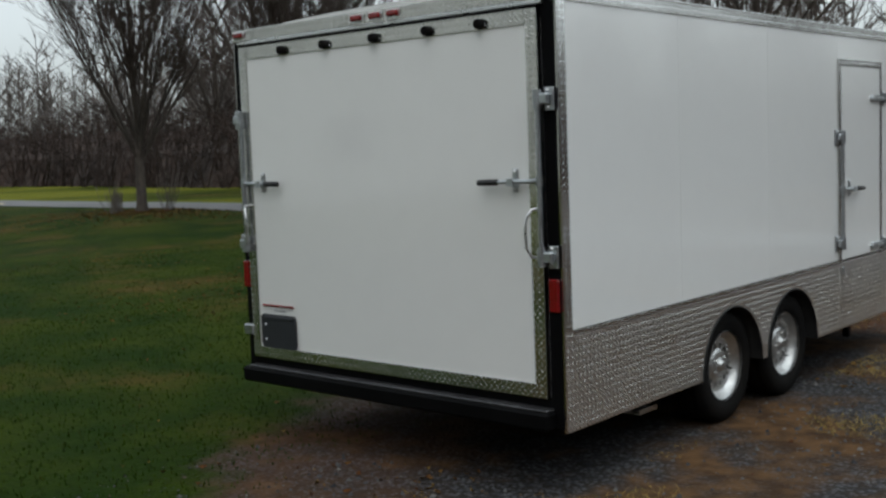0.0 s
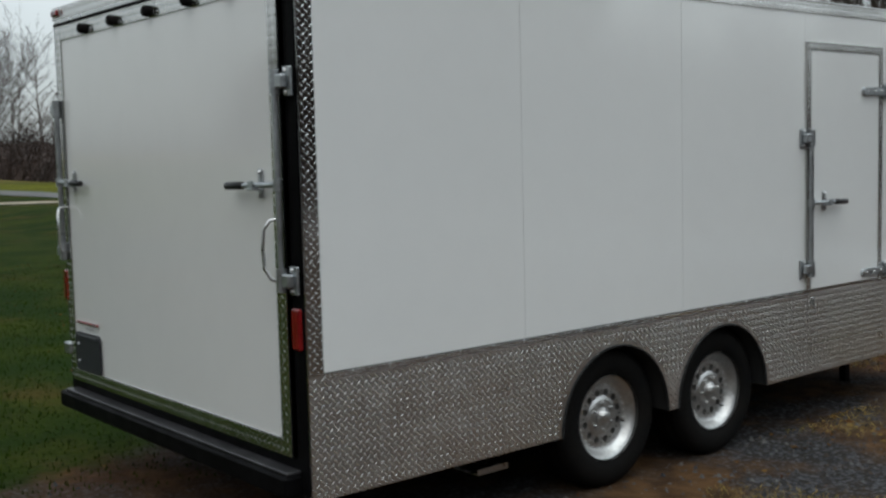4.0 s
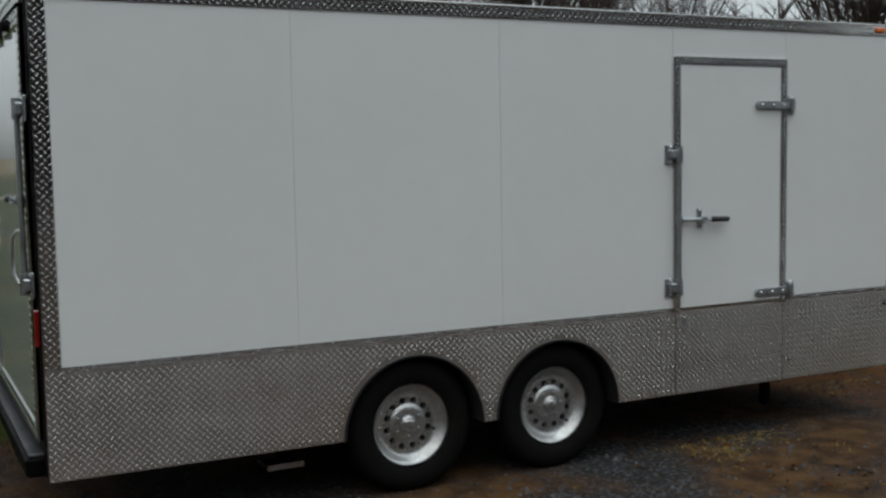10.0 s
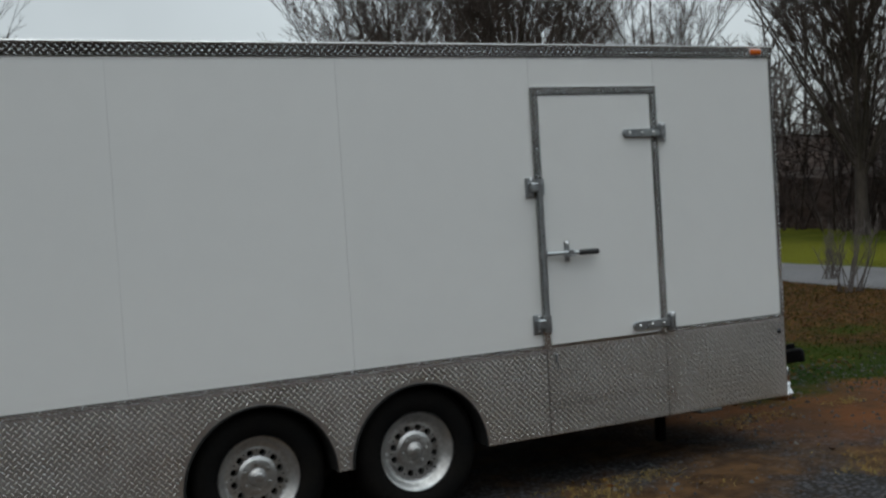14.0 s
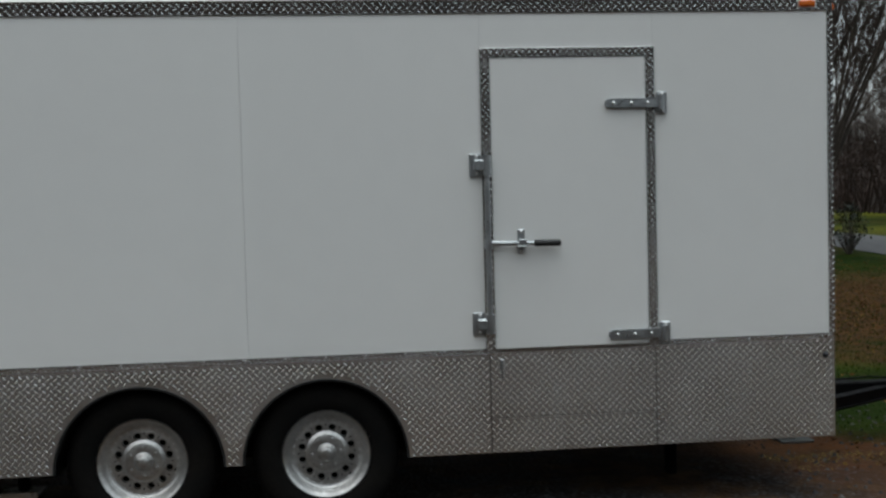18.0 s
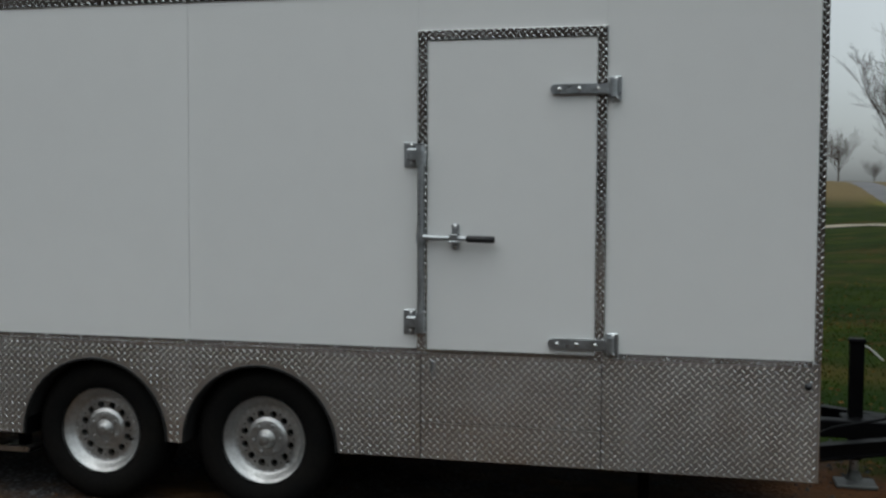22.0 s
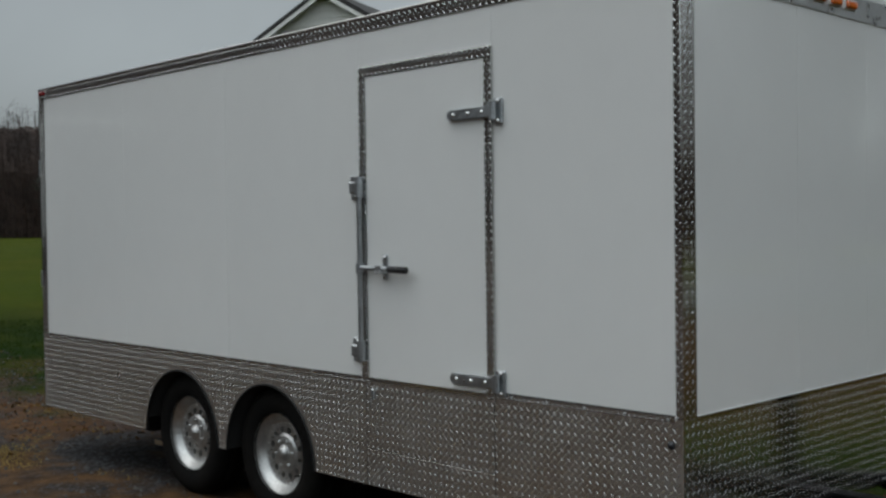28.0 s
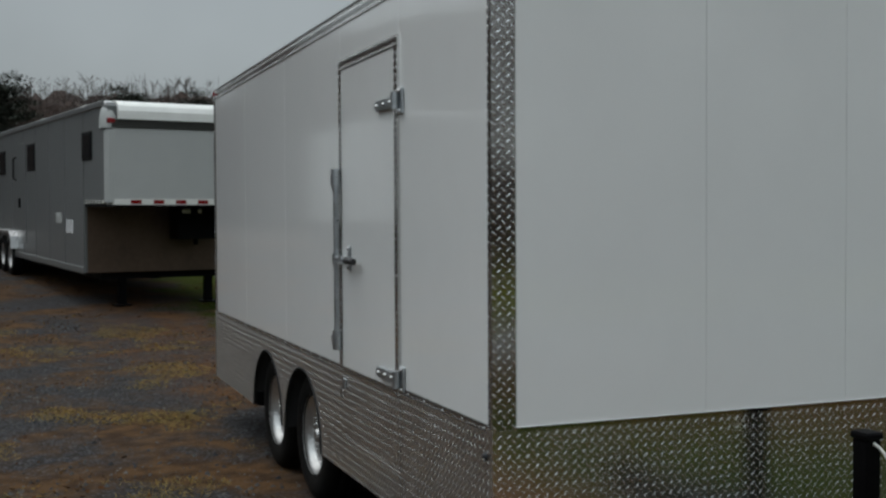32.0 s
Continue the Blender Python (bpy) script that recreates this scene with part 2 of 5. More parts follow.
M_BLADE = island_mat("lawn_blades", [(0.009, 0.026, 0.001), (0.012, 0.031, 0.001), (0.020, 0.040, 0.002), (0.028, 0.042, 0.003), (0.010, 0.028, 0.001), (0.036, 0.040, 0.006)], 0.7)


# ---- builders ----
class Geo:
    """Collects vertices and faces for one mesh."""

    def __init__(self):
        self.v, self.f, self.s = [], [], []

    def add(self, vs, fs, smooth=False):
        o = len(self.v)
        self.v.extend([tuple(p) for p in vs])
        self.f.extend([tuple(i + o for i in q) for q in fs])
        self.s.extend([smooth] * len(fs))
        return self

    def box(self, x0, x1, y0, y1, z0, z1, b=0.0):
        if x1 < x0:
            x0, x1 = x1, x0
        if y1 < y0:
            y0, y1 = y1, y0
        if z1 < z0:
            z0, z1 = z1, z0
        b = min(b, 0.45 * (x1 - x0), 0.45 * (y1 - y0), 0.45 * (z1 - z0))
        if b <= 0:
            vs = [(x, y, z) for x in (x0, x1) for y in (y0, y1) for z in (z0, z1)]
            return self.add(vs, [(0, 1, 3, 2), (4, 6, 7, 5), (0, 4, 5, 1), (2, 3, 7, 6), (0, 2, 6, 4), (1, 5, 7, 3)])
        bm = bmesh.new()
        for x, sx in ((x0, 1), (x1, -1)):
            for y, sy in ((y0, 1), (y1, -1)):
                for z, sz in ((z0, 1), (z1, -1)):
                    bm.verts.new((x, y + sy * b, z + sz * b))
                    bm.verts.new((x + sx * b, y, z + sz * b))
                    bm.verts.new((x + sx * b, y + sy * b, z))
        bmesh.ops.convex_hull(bm, input=bm.verts)
        bm.verts.index_update()
        self.add([v.co for v in bm.verts], [[v.index for v in q.verts] for q in bm.faces])
        bm.free()
        return self

    def tube(self, pts, rad, seg=8, cap=True, smooth=True):
        pts = [Vector(p) for p in pts]
        rads = rad if isinstance(rad, (list, tuple)) else [rad] * len(pts)
        vs, fs, up = [], [], None
        for i, p in enumerate(pts):
            d = (pts[min(i + 1, len(pts) - 1)] - pts[max(i - 1, 0)]).normalized()
            if up is None:
                up = Vector((0, 0, 1)) if abs(d.z) < 0.9 else Vector((1, 0, 0))
            a = d.cross(up).normalized()
            up = a.cross(d).normalized()
            for k in range(seg):
                w = 2 * math.pi * k / seg
                vs.append(p + rads[i] * (math.cos(w) * a + math.sin(w) * up))
        for i in range(len(pts) - 1):
            for k in range(seg):
                k2 = (k + 1) % seg
                fs.append((i * seg + k, i * seg + k2, (i + 1) * seg + k2, (i + 1) * seg + k))
        self.add(vs, fs, smooth)
        if cap:
            o = len(pts) - 1
            self.add(vs[:seg], [tuple(range(seg))[::-1]])
            self.add(vs[o * seg:], [tuple(range(seg))])
        return self

    def lathe(self, prof, centre=(0, 0, 0), seg=32, axis="y", smooth=True, arc=None):
        """prof: rows of (radius, along); turned about the axis through centre."""
        cx, cy, cz = centre
        vs, fs = [], []
        a0, a1 = arc or (0, 2 * math.pi)
        n = seg if not arc else seg + 1
        for k in range(n):
            w = a0 + (a1 - a0) * k / seg
            c, s = math.cos(w), math.sin(w)
            for r, h in prof:
                vs.append({"y": (cx + r * c, cy + h, cz + r * s), "z": (cx + r * c, cy + r * s, cz + h),
                           "x": (cx + h, cy + r * c, cz + r * s)}[axis])
        m = len(prof)
        for k in range(seg):
            k2 = (k + 1) % n
            for j in range(m - 1):
                fs.append((k * m + j, k * m + j + 1, k2 * m + j + 1, k2 * m + j))
        return self.add(vs, fs, smooth)

    def prism(self, poly, h0, h1, axis="y"):
        """A flat outline of (u, v) pushed along an axis: y takes u as x and v as z; x takes u as y; z takes x, y."""
        def at(u, v, h):
            return {"y": (u, h, v), "x": (h, u, v), "z": (u, v, h)}[axis]
        n = len(poly)
        vs = [at(u, v, h0) for u, v in poly] + [at(u, v, h1) for u, v in poly]
        fs = [tuple(range(n))[::-1], tuple(range(n, 2 * n))] + [(i, (i + 1) % n, n + (i + 1) % n, n + i) for i in range(n)]
        return self.add(vs, fs)

    def mesh(self, name, material, fix=True):
        me = bpy.data.meshes.new(name)
        me.from_pydata(self.v, [], self.f)
        me.polygons.foreach_set("use_smooth", self.s)
        me.materials.append(material)
        if fix and len(self.f) < 6000:
            bm = bmesh.new()
            bm.from_mesh(me)
            bmesh.ops.recalc_face_normals(bm, faces=bm.faces)
            bm.to_mesh(me)
            bm.free()
        me.update()
        return me


def part(name, g, material, parent, label="", at=None, kind=""):
    me = g.mesh(name, material) if isinstance(g, Geo) else g
    ob = new(name, me)
    ob.parent = parent
    if at is not None:
        ob.matrix_basis = at
    return tagged(ob, label, kind=kind)


def thing(name, label, category, at=(0, 0, 0), turn=0.0, group="", kind="", tilt=0.0):
    e = new(name)
    e.empty_display_size = 0.2
    e.matrix_basis = pose(*at, tilt, 0, turn)
    return tagged(e, label, category, group, kind)


def solid(name, g, material, label, category, kind="", at=(0, 0, 0), turn=0.0, group="", fix=True):
    ob = new(name, g.mesh(name, material, fix))
    ob.matrix_basis = pose(*at, 0, 0, turn)
    return tagged(ob, label, category, group, kind)


def lugs(u0, u1, v0, v1, place, keep=None, pitch=0.034, size=(0.0138, 0.0022, 0.0018)):
    """Raised lozenges of tread plate between u0..u1 and v0..v1; place(u, v, h) gives the point h above the sheet."""
    g = Geo()
    hl, hw, hh = size
    nu, nv = int((u1 - u0) / (pitch / 2)), int((v1 - v0) / (pitch / 2))
    c = math.sqrt(0.5)
    for i in range(nu + 1):
        for j in range(nv + 1):
            if (i + j) % 2:
                continue
            u, v = u0 + pitch / 4 + i * pitch / 2, v0 + pitch / 4 + j * pitch / 2
            s = 1 if i % 2 else -1
            if not (u0 + 0.21 * pitch <= u <= u1 - 0.21 * pitch and v0 + 0.21 * pitch <= v <= v1 - 0.21 * pitch) or (keep and not keep(u, v)):
                continue
            d, e = (c, c * s), (-c * s, c)
            def q(a, b, h):
                return place(u + a * d[0] + b * e[0], v + a * d[1] + b * e[1], h)
            vs = [q(-hl, 0, 0), q(-hl * 0.45, -hw, 0), q(hl * 0.45, -hw, 0), q(hl, 0, 0), q(hl * 0.45, hw, 0), q(-hl * 0.45, hw, 0),
                  q(-hl * 0.55, 0, hh), q(hl * 0.55, 0, hh)]
            g.add(vs, [(0, 1, 6), (1, 2, 7, 6), (2, 3, 7), (3, 4, 7), (4, 5, 6, 7), (5, 0, 6)], True)
    return g


# ---- ground ----
def smooth(a, b, x):
    t = min(1.0, max(0.0, (x - a) / (b - a)))
    return t * t * (3 - 2 * t)


def gh(x, y):
    """Height of the ground: level round the trailer, rising gently to the back and to the far end of the yard."""
    back = 0.03 * min(55.0, max(0.0, y - 45)) * (1 - smooth(-12, 6, x))
    yard = 0.04 * min(22.0, max(0.0, -4.5 - x))
    bank = 0.3 * smooth(11, 22, y) * smooth(6.5, 10.5, x)
    u = x - 0.1 * y
    field = (2.1 * smooth(55, 130, y) + 0.0085 * min(150.0, max(0.0, y - 130))) * smooth(-6, 2, u) * (1 - smooth(12, 22, u))
    return back + yard + bank + field - 0.022 * (1 - smooth(3.4, 5.0, x)) + 0.012 * (noise.noise((x * 0.35, y * 0.35, 0)) if y > 3.4 or x < -3.5 or y < -9 else 0)


def ticks(lo, hi, near0, near1, step):
    out, a = [], near0
    while a < near1:
        out.append(a)
        a += step
    d, a = step, near1
    while a < hi:
        out.append(a)
        d *= 1.16
        a += d
    out.append(hi)
    d, a = step, near0
    while a > lo:
        d *= 1.16
        a -= d
        out.append(max(a, lo))
    return sorted(set(out))


gx, gy = ticks(-2600, 2600, -16, 16, 0.5), ticks(-2600, 2600, -8, 14, 0.5)
gg = Geo()
gg.v = [(x, y, gh(x, y)) for y in gy for x in gx]
nx = len(gx)
gg.f = [(j * nx + i, j * nx + i + 1, (j + 1) * nx + i + 1, (j + 1) * nx + i) for j in range(len(gy) - 1) for i in range(nx - 1)]
gg.s = [True] * len(gg.f)


def ground_material():
    m = bpy.data.materials.new("gravel_clay_and_lawn")
    m.use_nodes = True
    n, l = m.node_tree.nodes, m.node_tree.links
    b = n["Principled BSDF"]
    t = n.new("ShaderNodeTexCoord")
    sep = n.new("ShaderNodeSeparateXYZ")
    l.new(t.outputs["Object"], sep.inputs[0])

    def noi(s, d=4, rough=0.55):
        q = n.new("ShaderNodeTexNoise")
        q.inputs["Scale"].default_value, q.inputs["Detail"].default_value, q.inputs["Roughness"].default_value = s, d, rough
        l.new(t.outputs["Object"], q.inputs["Vector"])
        return q.outputs["Fac"]

    def vor(s):
        q = n.new("ShaderNodeTexVoronoi")
        q.inputs["Scale"].default_value = s
        l.new(t.outputs["Object"], q.inputs["Vector"])
        return q

    def math_(op, a, c=0.0, d=0.0):
        q = n.new("ShaderNodeMath")
        q.operation = op
        for i, v in enumerate((a, c, d)):
            if hasattr(v, "is_linked"):
                l.new(v, q.inputs[i])
            else:
                q.inputs[i].default_value = v
        return q.outputs[0]

    def ramp(v, a, c):
        q = n.new("ShaderNodeMapRange")
        q.interpolation_type = "SMOOTHSTEP"
        q.inputs["From Min"].default_value, q.inputs["From Max"].default_value = a, c
        l.new(v, q.inputs["Value"])
        return q.outputs["Result"]

    def mix(a, c, f, mode="MIX"):
        q = n.new("ShaderNodeMix")
        q.data_type, q.blend_type = "RGBA", mode
        for i, v in ((0, f), (6, a), (7, c)):
            if hasattr(v, "is_linked"):
                l.new(v, q.inputs[i])
            else:
                q.inputs[i].default_value = (*v, 1) if isinstance(v, tuple) else v
        return q.outputs[2]

    x, y = sep.outputs["X"], sep.outputs["Y"]
    wob = noi(0.55, 5)
    # gravel: stones over dark grit, with brown mud between
    cell = vor(38)
    grit = mix((0.026, 0.027, 0.031), (0.082, 0.083, 0.09), ramp(cell.outputs["Color"], 0.2, 0.95))
    grit = mix(grit, (0.022, 0.020, 0.018), ramp(cell.outputs["Distance"], 0.35, 0.62))
    mud = mix((0.036, 0.021, 0.012), (0.084, 0.047, 0.022), ramp(noi(6, 6), 0.35, 0.65))
    gravel = mix(grit, mud, ramp(noi(0.8, 6, 0.62), 0.43, 0.60))
    clay = mix((0.105, 0.043, 0.017), (0.055, 0.03, 0.016), ramp(noi(2.2, 6), 0.35, 0.7))
    lawn = mix((0.008, 0.021, 0.001), (0.026, 0.038, 0.002), ramp(noi(0.7, 5), 0.35, 0.68))
    lawn = mix(lawn, (0.06, 0.042, 0.010), ramp(noi(0.33, 6, 0.65), 0.50, 0.70))
    # leaf litter on the lawn ahead of the trailer
    lx, ly = math_("MULTIPLY_ADD", x, 0.2, -2.3), math_("MULTIPLY_ADD", y, 0.19, -1.35)
    rr = math_("ADD", math_("MULTIPLY", lx, lx), math_("MULTIPLY", ly, ly))
    rr = math_("ADD", rr, math_("MULTIPLY", math_("SUBTRACT", noi(0.9, 6, 0.7), 0.5), 3.0))
    litter = mix((0.03, 0.016, 0.008), (0.085, 0.043, 0.014), ramp(noi(5, 6, 0.7), 0.35, 0.65))
    lawn = mix(litter, lawn, ramp(rr, 0.5, 1.3))
    lawn = mix(lawn, (0.105, 0.11, 0.010), math_("MULTIPLY", ramp(noi(0.12, 4), 0.3, 0.6), ramp(x, 14.6, 16.2)))
    lawn = mix(mix((0.034, 0.052, 0.002), (0.05, 0.058, 0.003), ramp(noi(0.4, 4), 0.35, 0.65)), lawn, ramp(x, -12.0, -7.0))
    lawn = mix(lawn, (0.14, 0.105, 0.05), ramp(y, 62, 90))
    lawn = mix(lawn, (0.6, 0.6, 0.6), ramp(noi(26, 5), 0.42, 0.7), "MULTIPLY")
    # edge of the lawn wanders about y = 2.4
    yy = math_("ADD", y, math_("MULTIPLY", math_("SUBTRACT", wob, 0.5), 3.2))
    yy = math_("ADD", yy, math_("MULTIPLY", math_("SUBTRACT", noi(4, 4), 0.5), 0.9))
    front = ramp(x, 4.2, 6.0)
    rear = math_("SUBTRACT", 1.0, ramp(x, -1.6, 0.6))
    edge = math_("ADD", math_("SUBTRACT", yy, math_("MULTIPLY", front, -1.25)), math_("MULTIPLY", rear, 1.3))
    clay_on = math_("MULTIPLY", ramp(edge, 0.5, 1.3), math_("MULTIPLY_ADD", front, 0.75, 0.25))
    lawn_on = ramp(edge, 2.2, 2.9)
    col = mix(gravel, clay, clay_on)
    col = mix(col, lawn, lawn_on)
    l.new(col, b.inputs["Base Color"])
    b.inputs["Roughness"].default_value = 0.9
    b.inputs["Specular IOR Level"].default_value = 0.05
    bp = n.new("ShaderNodeBump")
    bp.inputs["Strength"].default_value, bp.inputs["Distance"].default_value = 0.7, 0.02
    hgt = math_("ADD", math_("MULTIPLY", cell.outputs["Distance"], -0.5), noi(9, 6))
    l.new(hgt, bp.inputs["Height"])
    l.new(bp.outputs["Normal"], b.inputs["Normal"])
    return m


solid("ground", gg, ground_material(), "gravel yard with red clay edge and winter lawn", "ground", "structure", fix=False)


def strip(name, pts, width, material, label, category, lift=0.02):
    """A lane laid along the ground through the given points."""
    g, rows = Geo(), []
    dense = []
    for (ax, ay), (bx, by) in zip(pts, pts[1:]):
        k = max(2, int(math.hypot(bx - ax, by - ay) / 1.5))
        dense += [(ax + (bx - ax) * i / k, ay + (by - ay) * i / k) for i in range(k)]
    dense.append(pts[-1])
    for i, (x, y) in enumerate(dense):
        a, c = dense[max(0, i - 2)], dense[min(len(dense) - 1, i + 2)]
        dx, dy = c[0] - a[0], c[1] - a[1]
        d = math.hypot(dx, dy)
        w = width / 2 + 0.18 * noise.noise((x * 0.4, y * 0.4, 3))
        rows.append([(x - dy / d * w * s, y + dx / d * w * s) for s in (-1, -0.5, 0, 0.5, 1)])
    for r in rows:
        for k, (x, y) in enumerate(r):
            g.v.append((x, y, gh(x, y) + lift + (0.03 if k == 2 else 0.02 if k in (1, 3) else -0.01)))
    for i in range(len(rows) - 1):
        for k in range(4):
            g.f.append((i * 5 + k, i * 5 + k + 1, i * 5 + k + 6, i * 5 + k + 5))
            g.s.append(True)
    return solid(name, g, material, label, category, "structure")


strip("road", [(11.5, -40), (12.7, -4), (13.6, 3.0), (14.2, 7.3), (14.8, 10), (15.0, 13), (14.8, 17), (14.6, 21), (14.6, 26), (14.7, 32), (15.2, 40), (16.4, 60), (19, 95), (23, 160)], 2.45, M_ROAD,
      "narrow grey asphalt lane crossing the lawn", "road")
strip("path", [(-44, 70), (-22, 60), (-3.9, 48.5), (3, 42), (9, 36.5), (14.2, 33)], 1.3, M_PATH, "pale worn dirt track across the grass", "path", 0.03)

# ---- enclosed trailer ----
LEN, WID, BOT, SKIRT, TOP = 5.07, 2.24, 0.30, 0.79, 2.43
REAR = 2.345  # the rear frame stands a little proud of the far side
HUBS, WHEEL_Z, ARCH = (1.746, 2.595), 0.320, 0.388
trailer = thing("enclosed_trailer", "white enclosed cargo trailer with polished tread-plate skirt, parked on gravel", "trailer")


def P(name, g, material, label="", parent=None, at=None, kind=""):
    return part(name, g, material, parent or trailer, label, at, kind)


# hollow shell behind the skins
shell = Geo()
shell.box(0.02, LEN - 0.31, 0.27, WID - 0.27, 0.40, 2.36)
core = Geo().box(0.02, LEN - 0.002, 0.0008, 0.26, 0.80, 2.365).box(0.02, LEN - 0.002, WID - 0.26, WID - 0.0008, 0.80, 2.365)
core.box(LEN - 0.3, LEN - 0.0012, 0.26, WID - 0.26, 0.80, 2.365)
P("wall_core", core, M_GOOSE, "pale wall core behind the skins")
for y0, y1 in ((0.006, 0.26), (WID - 0.26, WID - 0.006)):
    shell.box(0.02, 1.33, y0, y1, 0.34, 0.78).box(2.99, LEN - 0.006, y0, y1, 0.34, 0.78)
P("body", shell, M_BLACK, "black steel frame behind the skins")
roof = Geo()
rows = 13
for i in range(2):
    for j in range(rows):
        v = j / (rows - 1)
        roof.v.append((i * LEN, v * WID, TOP - 0.012 + 0.045 * math.sin(math.pi * v) ** 0.7))
roof.f = [(j, j + 1, rows + j + 1, rows + j) for j in range(rows - 1)]
roof.f += [tuple(range(rows))[::-1], tuple(range(rows, 2 * rows)), (0, rows, 2 * rows - 1, rows - 1)]
roof.s = [True] * (rows - 1) + [False] * 3
P("roof", roof, M_GOOSE, "gently arched white roof skin")
P("roof_vent", Geo().lathe([(0.0, 0.115), (0.1, 0.11), (0.19, 0.09), (0.235, 0.06), (0.25, 0.0)], (3.0, 1.0, TOP + 0.015), 24, "z"), M_VENT, "domed white roof vent")


def ribbon(name, u0, u1, v0, v1, face, thick, material, label="", parent=None, lug=True, pitch=0.034, size=(0.0138, 0.0022, 0.0018)):
    """A strip of tread plate on a face of the box: 's' side, 'r' rear, 'f' front, 'o' the far side."""
    sgn = {"s": -1, "r": -1, "f": 1, "o": 1}[face]
    narrow = min(u1 - u0, v1 - v0)
    if narrow < 0.1:
        pitch = 2 * narrow / max(2, round(narrow / 0.0165))
        size = (min(0.0122, 0.37 * pitch), 0.0028, 0.0019)
    off = {"s": 0.0, "r": 0.0, "f": LEN, "o": WID}[face]
    if face in "so":
        def place(u, v, h):
            return (u, off + sgn * (thick + h), v)
        g = Geo().box(u0, u1, off, off + sgn * thick, v0, v1, 0.0012)
    else:
        def place(u, v, h):
            return (off + sgn * (thick + h), u, v)
        g = Geo().box(off, off + sgn * thick, u0, u1, v0, v1, 0.0012)
    ob = P(name, g, material, label, parent)
    if lug:
        P("raised_pattern", lugs(u0, u1, v0, v1, place, None, pitch, size), M_LUG, "", ob, kind="stuff")
    return ob


# skins of the side, seam by seam, and of the far side
def skin(x0, x1, z0, z1, y, name="side_panel"):
    s = -1 if y < 1 else 1
    return P(name, Geo().box(x0 + 0.0007, x1 - 0.0007, y, y + s * 0.0022, z0, z1, 0.0009), M_WHITE, "glossy white aluminium side skin")


for a, c in ((0.05, 1.14), (1.14, 2.252), (2.252, 3.356), (4.182, 5.05)):
    skin(a, c, SKIRT - 0.01, 2.37, 0.0)
skin(3.356, 4.182, 2.19, 2.37, 0.0)
for a, c in ((0.05, 1.2), (1.2, 2.42), (2.42, 3.64), (3.64, 5.05)):
    skin(a, c, SKIRT - 0.01, 2.37, WID)
P("side_skirt", Geo().box(0.0, LEN, WID, WID + 0.003, BOT, SKIRT), M_PLATE, "tread-plate skirt of the far side")


# skirt with its two wheel arches
def arch_floor(x):
    for h in HUBS:
        d = abs(x - h)
        if d < ARCH:
            return BOT + math.sqrt(ARCH * ARCH - d * d)
    return None


sk, n_s = Geo(), 0
xs = [0.0, 0.4, 0.9]
for h in HUBS:
    xs += [h - ARCH * math.cos(math.pi * k / 28) for k in range(29)]
xs += [3.2, 3.372]
xs = sorted(set(round(q, 5) for q in xs))
for a, c in zip(xs, xs[1:]):
    za, zc = arch_floor(a + 1e-6 if a < xs[-1] else a) or BOT, arch_floor(c - 1e-6) or BOT
    for yy in (0.0, -0.003):
        sk.add([(a, yy, za), (c, yy, zc), (c, yy, SKIRT), (a, yy, SKIRT)], [(0, 1, 2, 3)])
    sk.add([(a, 0, za), (c, 0, zc), (c, -0.003, zc), (a, -0.003, za)], [(0, 1, 2, 3)])
    sk.add([(a, 0, SKIRT), (c, 0, SKIRT), (c, -0.003, SKIRT), (a, -0.003, SKIRT)], [(0, 1, 2, 3)])
sk.add([(0, 0, BOT), (0, -0.003, BOT), (0, -0.003, SKIRT), (0, 0, SKIRT)], [(0, 1, 2, 3)])
skirt = P("side_skirt", sk, M_SKIRT, "polished tread-plate skirt cut out over the wheels")


def clear_of_arch(u, v):
    return all(math.hypot(u - h, v - BOT) > ARCH + 0.014 for h in HUBS)


P("raised_pattern", lugs(0.0, 3.372, BOT, SKIRT, lambda u, v, h: (u, -0.003 - h, v), clear_of_arch, 0.034, (0.0136, 0.0024, 0.0021)), M_LUG, "", skirt, kind="stuff")
# dark line added above the edging; it also covers the bright top highlight
for a, c, up in ((0.07, 3.356, 0.0022), (4.19, LEN - 0.03, 0.0122)):
    P("seal", Geo().box(a, c, -0.0068, -0.002, SKIRT + up, SKIRT + up + 0.0035), M_BAND, "thin dark strip added above the bright skirt edging")
ribbon("skirt_section", 4.178, LEN, BOT, SKIRT, "s", 0.003, M_SKIRT, "polished tread-plate skirt ahead of the door")
ribbon("skirt_trim", 0.07, 3.356, SKIRT - 0.022, SKIRT + 0.002, "s", 0.0042, M_TRIM, "narrow bright edging along the skirt")
ribbon("skirt_trim", 4.19, LEN - 0.03, SKIRT - 0.012, SKIRT + 0.012, "s", 0.0042, M_TRIM, "narrow bright edging along the skirt")
for k in range(27):
    x = 0.2 + k * 0.185
    if not 3.3 < x < 4.25:
        P("screw", Geo().lathe([(0.0, -0.0035), (0.004, -0.003), (0.005, 0.0)], (x, -0.0042, SKIRT), 8), M_ZINC)
ribbon("corner_trim", 0.0, 0.068, SKIRT, TOP - 0.07, "s", 0.005, M_TRIM, "bright tread-plate corner trim")
ribbon("corner_trim", LEN - 0.026, LEN + 0.004, SKIRT, TOP - 0.07, "s", 0.005, M_TRIM, "bright tread-plate corner trim")
ribbon("corner_trim", -0.004, 0.083, SKIRT, TOP - 0.07, "f", 0.005, M_TRIM, "bright tread-plate corner trim")
ribbon("corner_trim", WID - 0.083, WID + 0.004, SKIRT, TOP - 0.07, "f", 0.005, M_TRIM, "bright tread-plate corner trim")
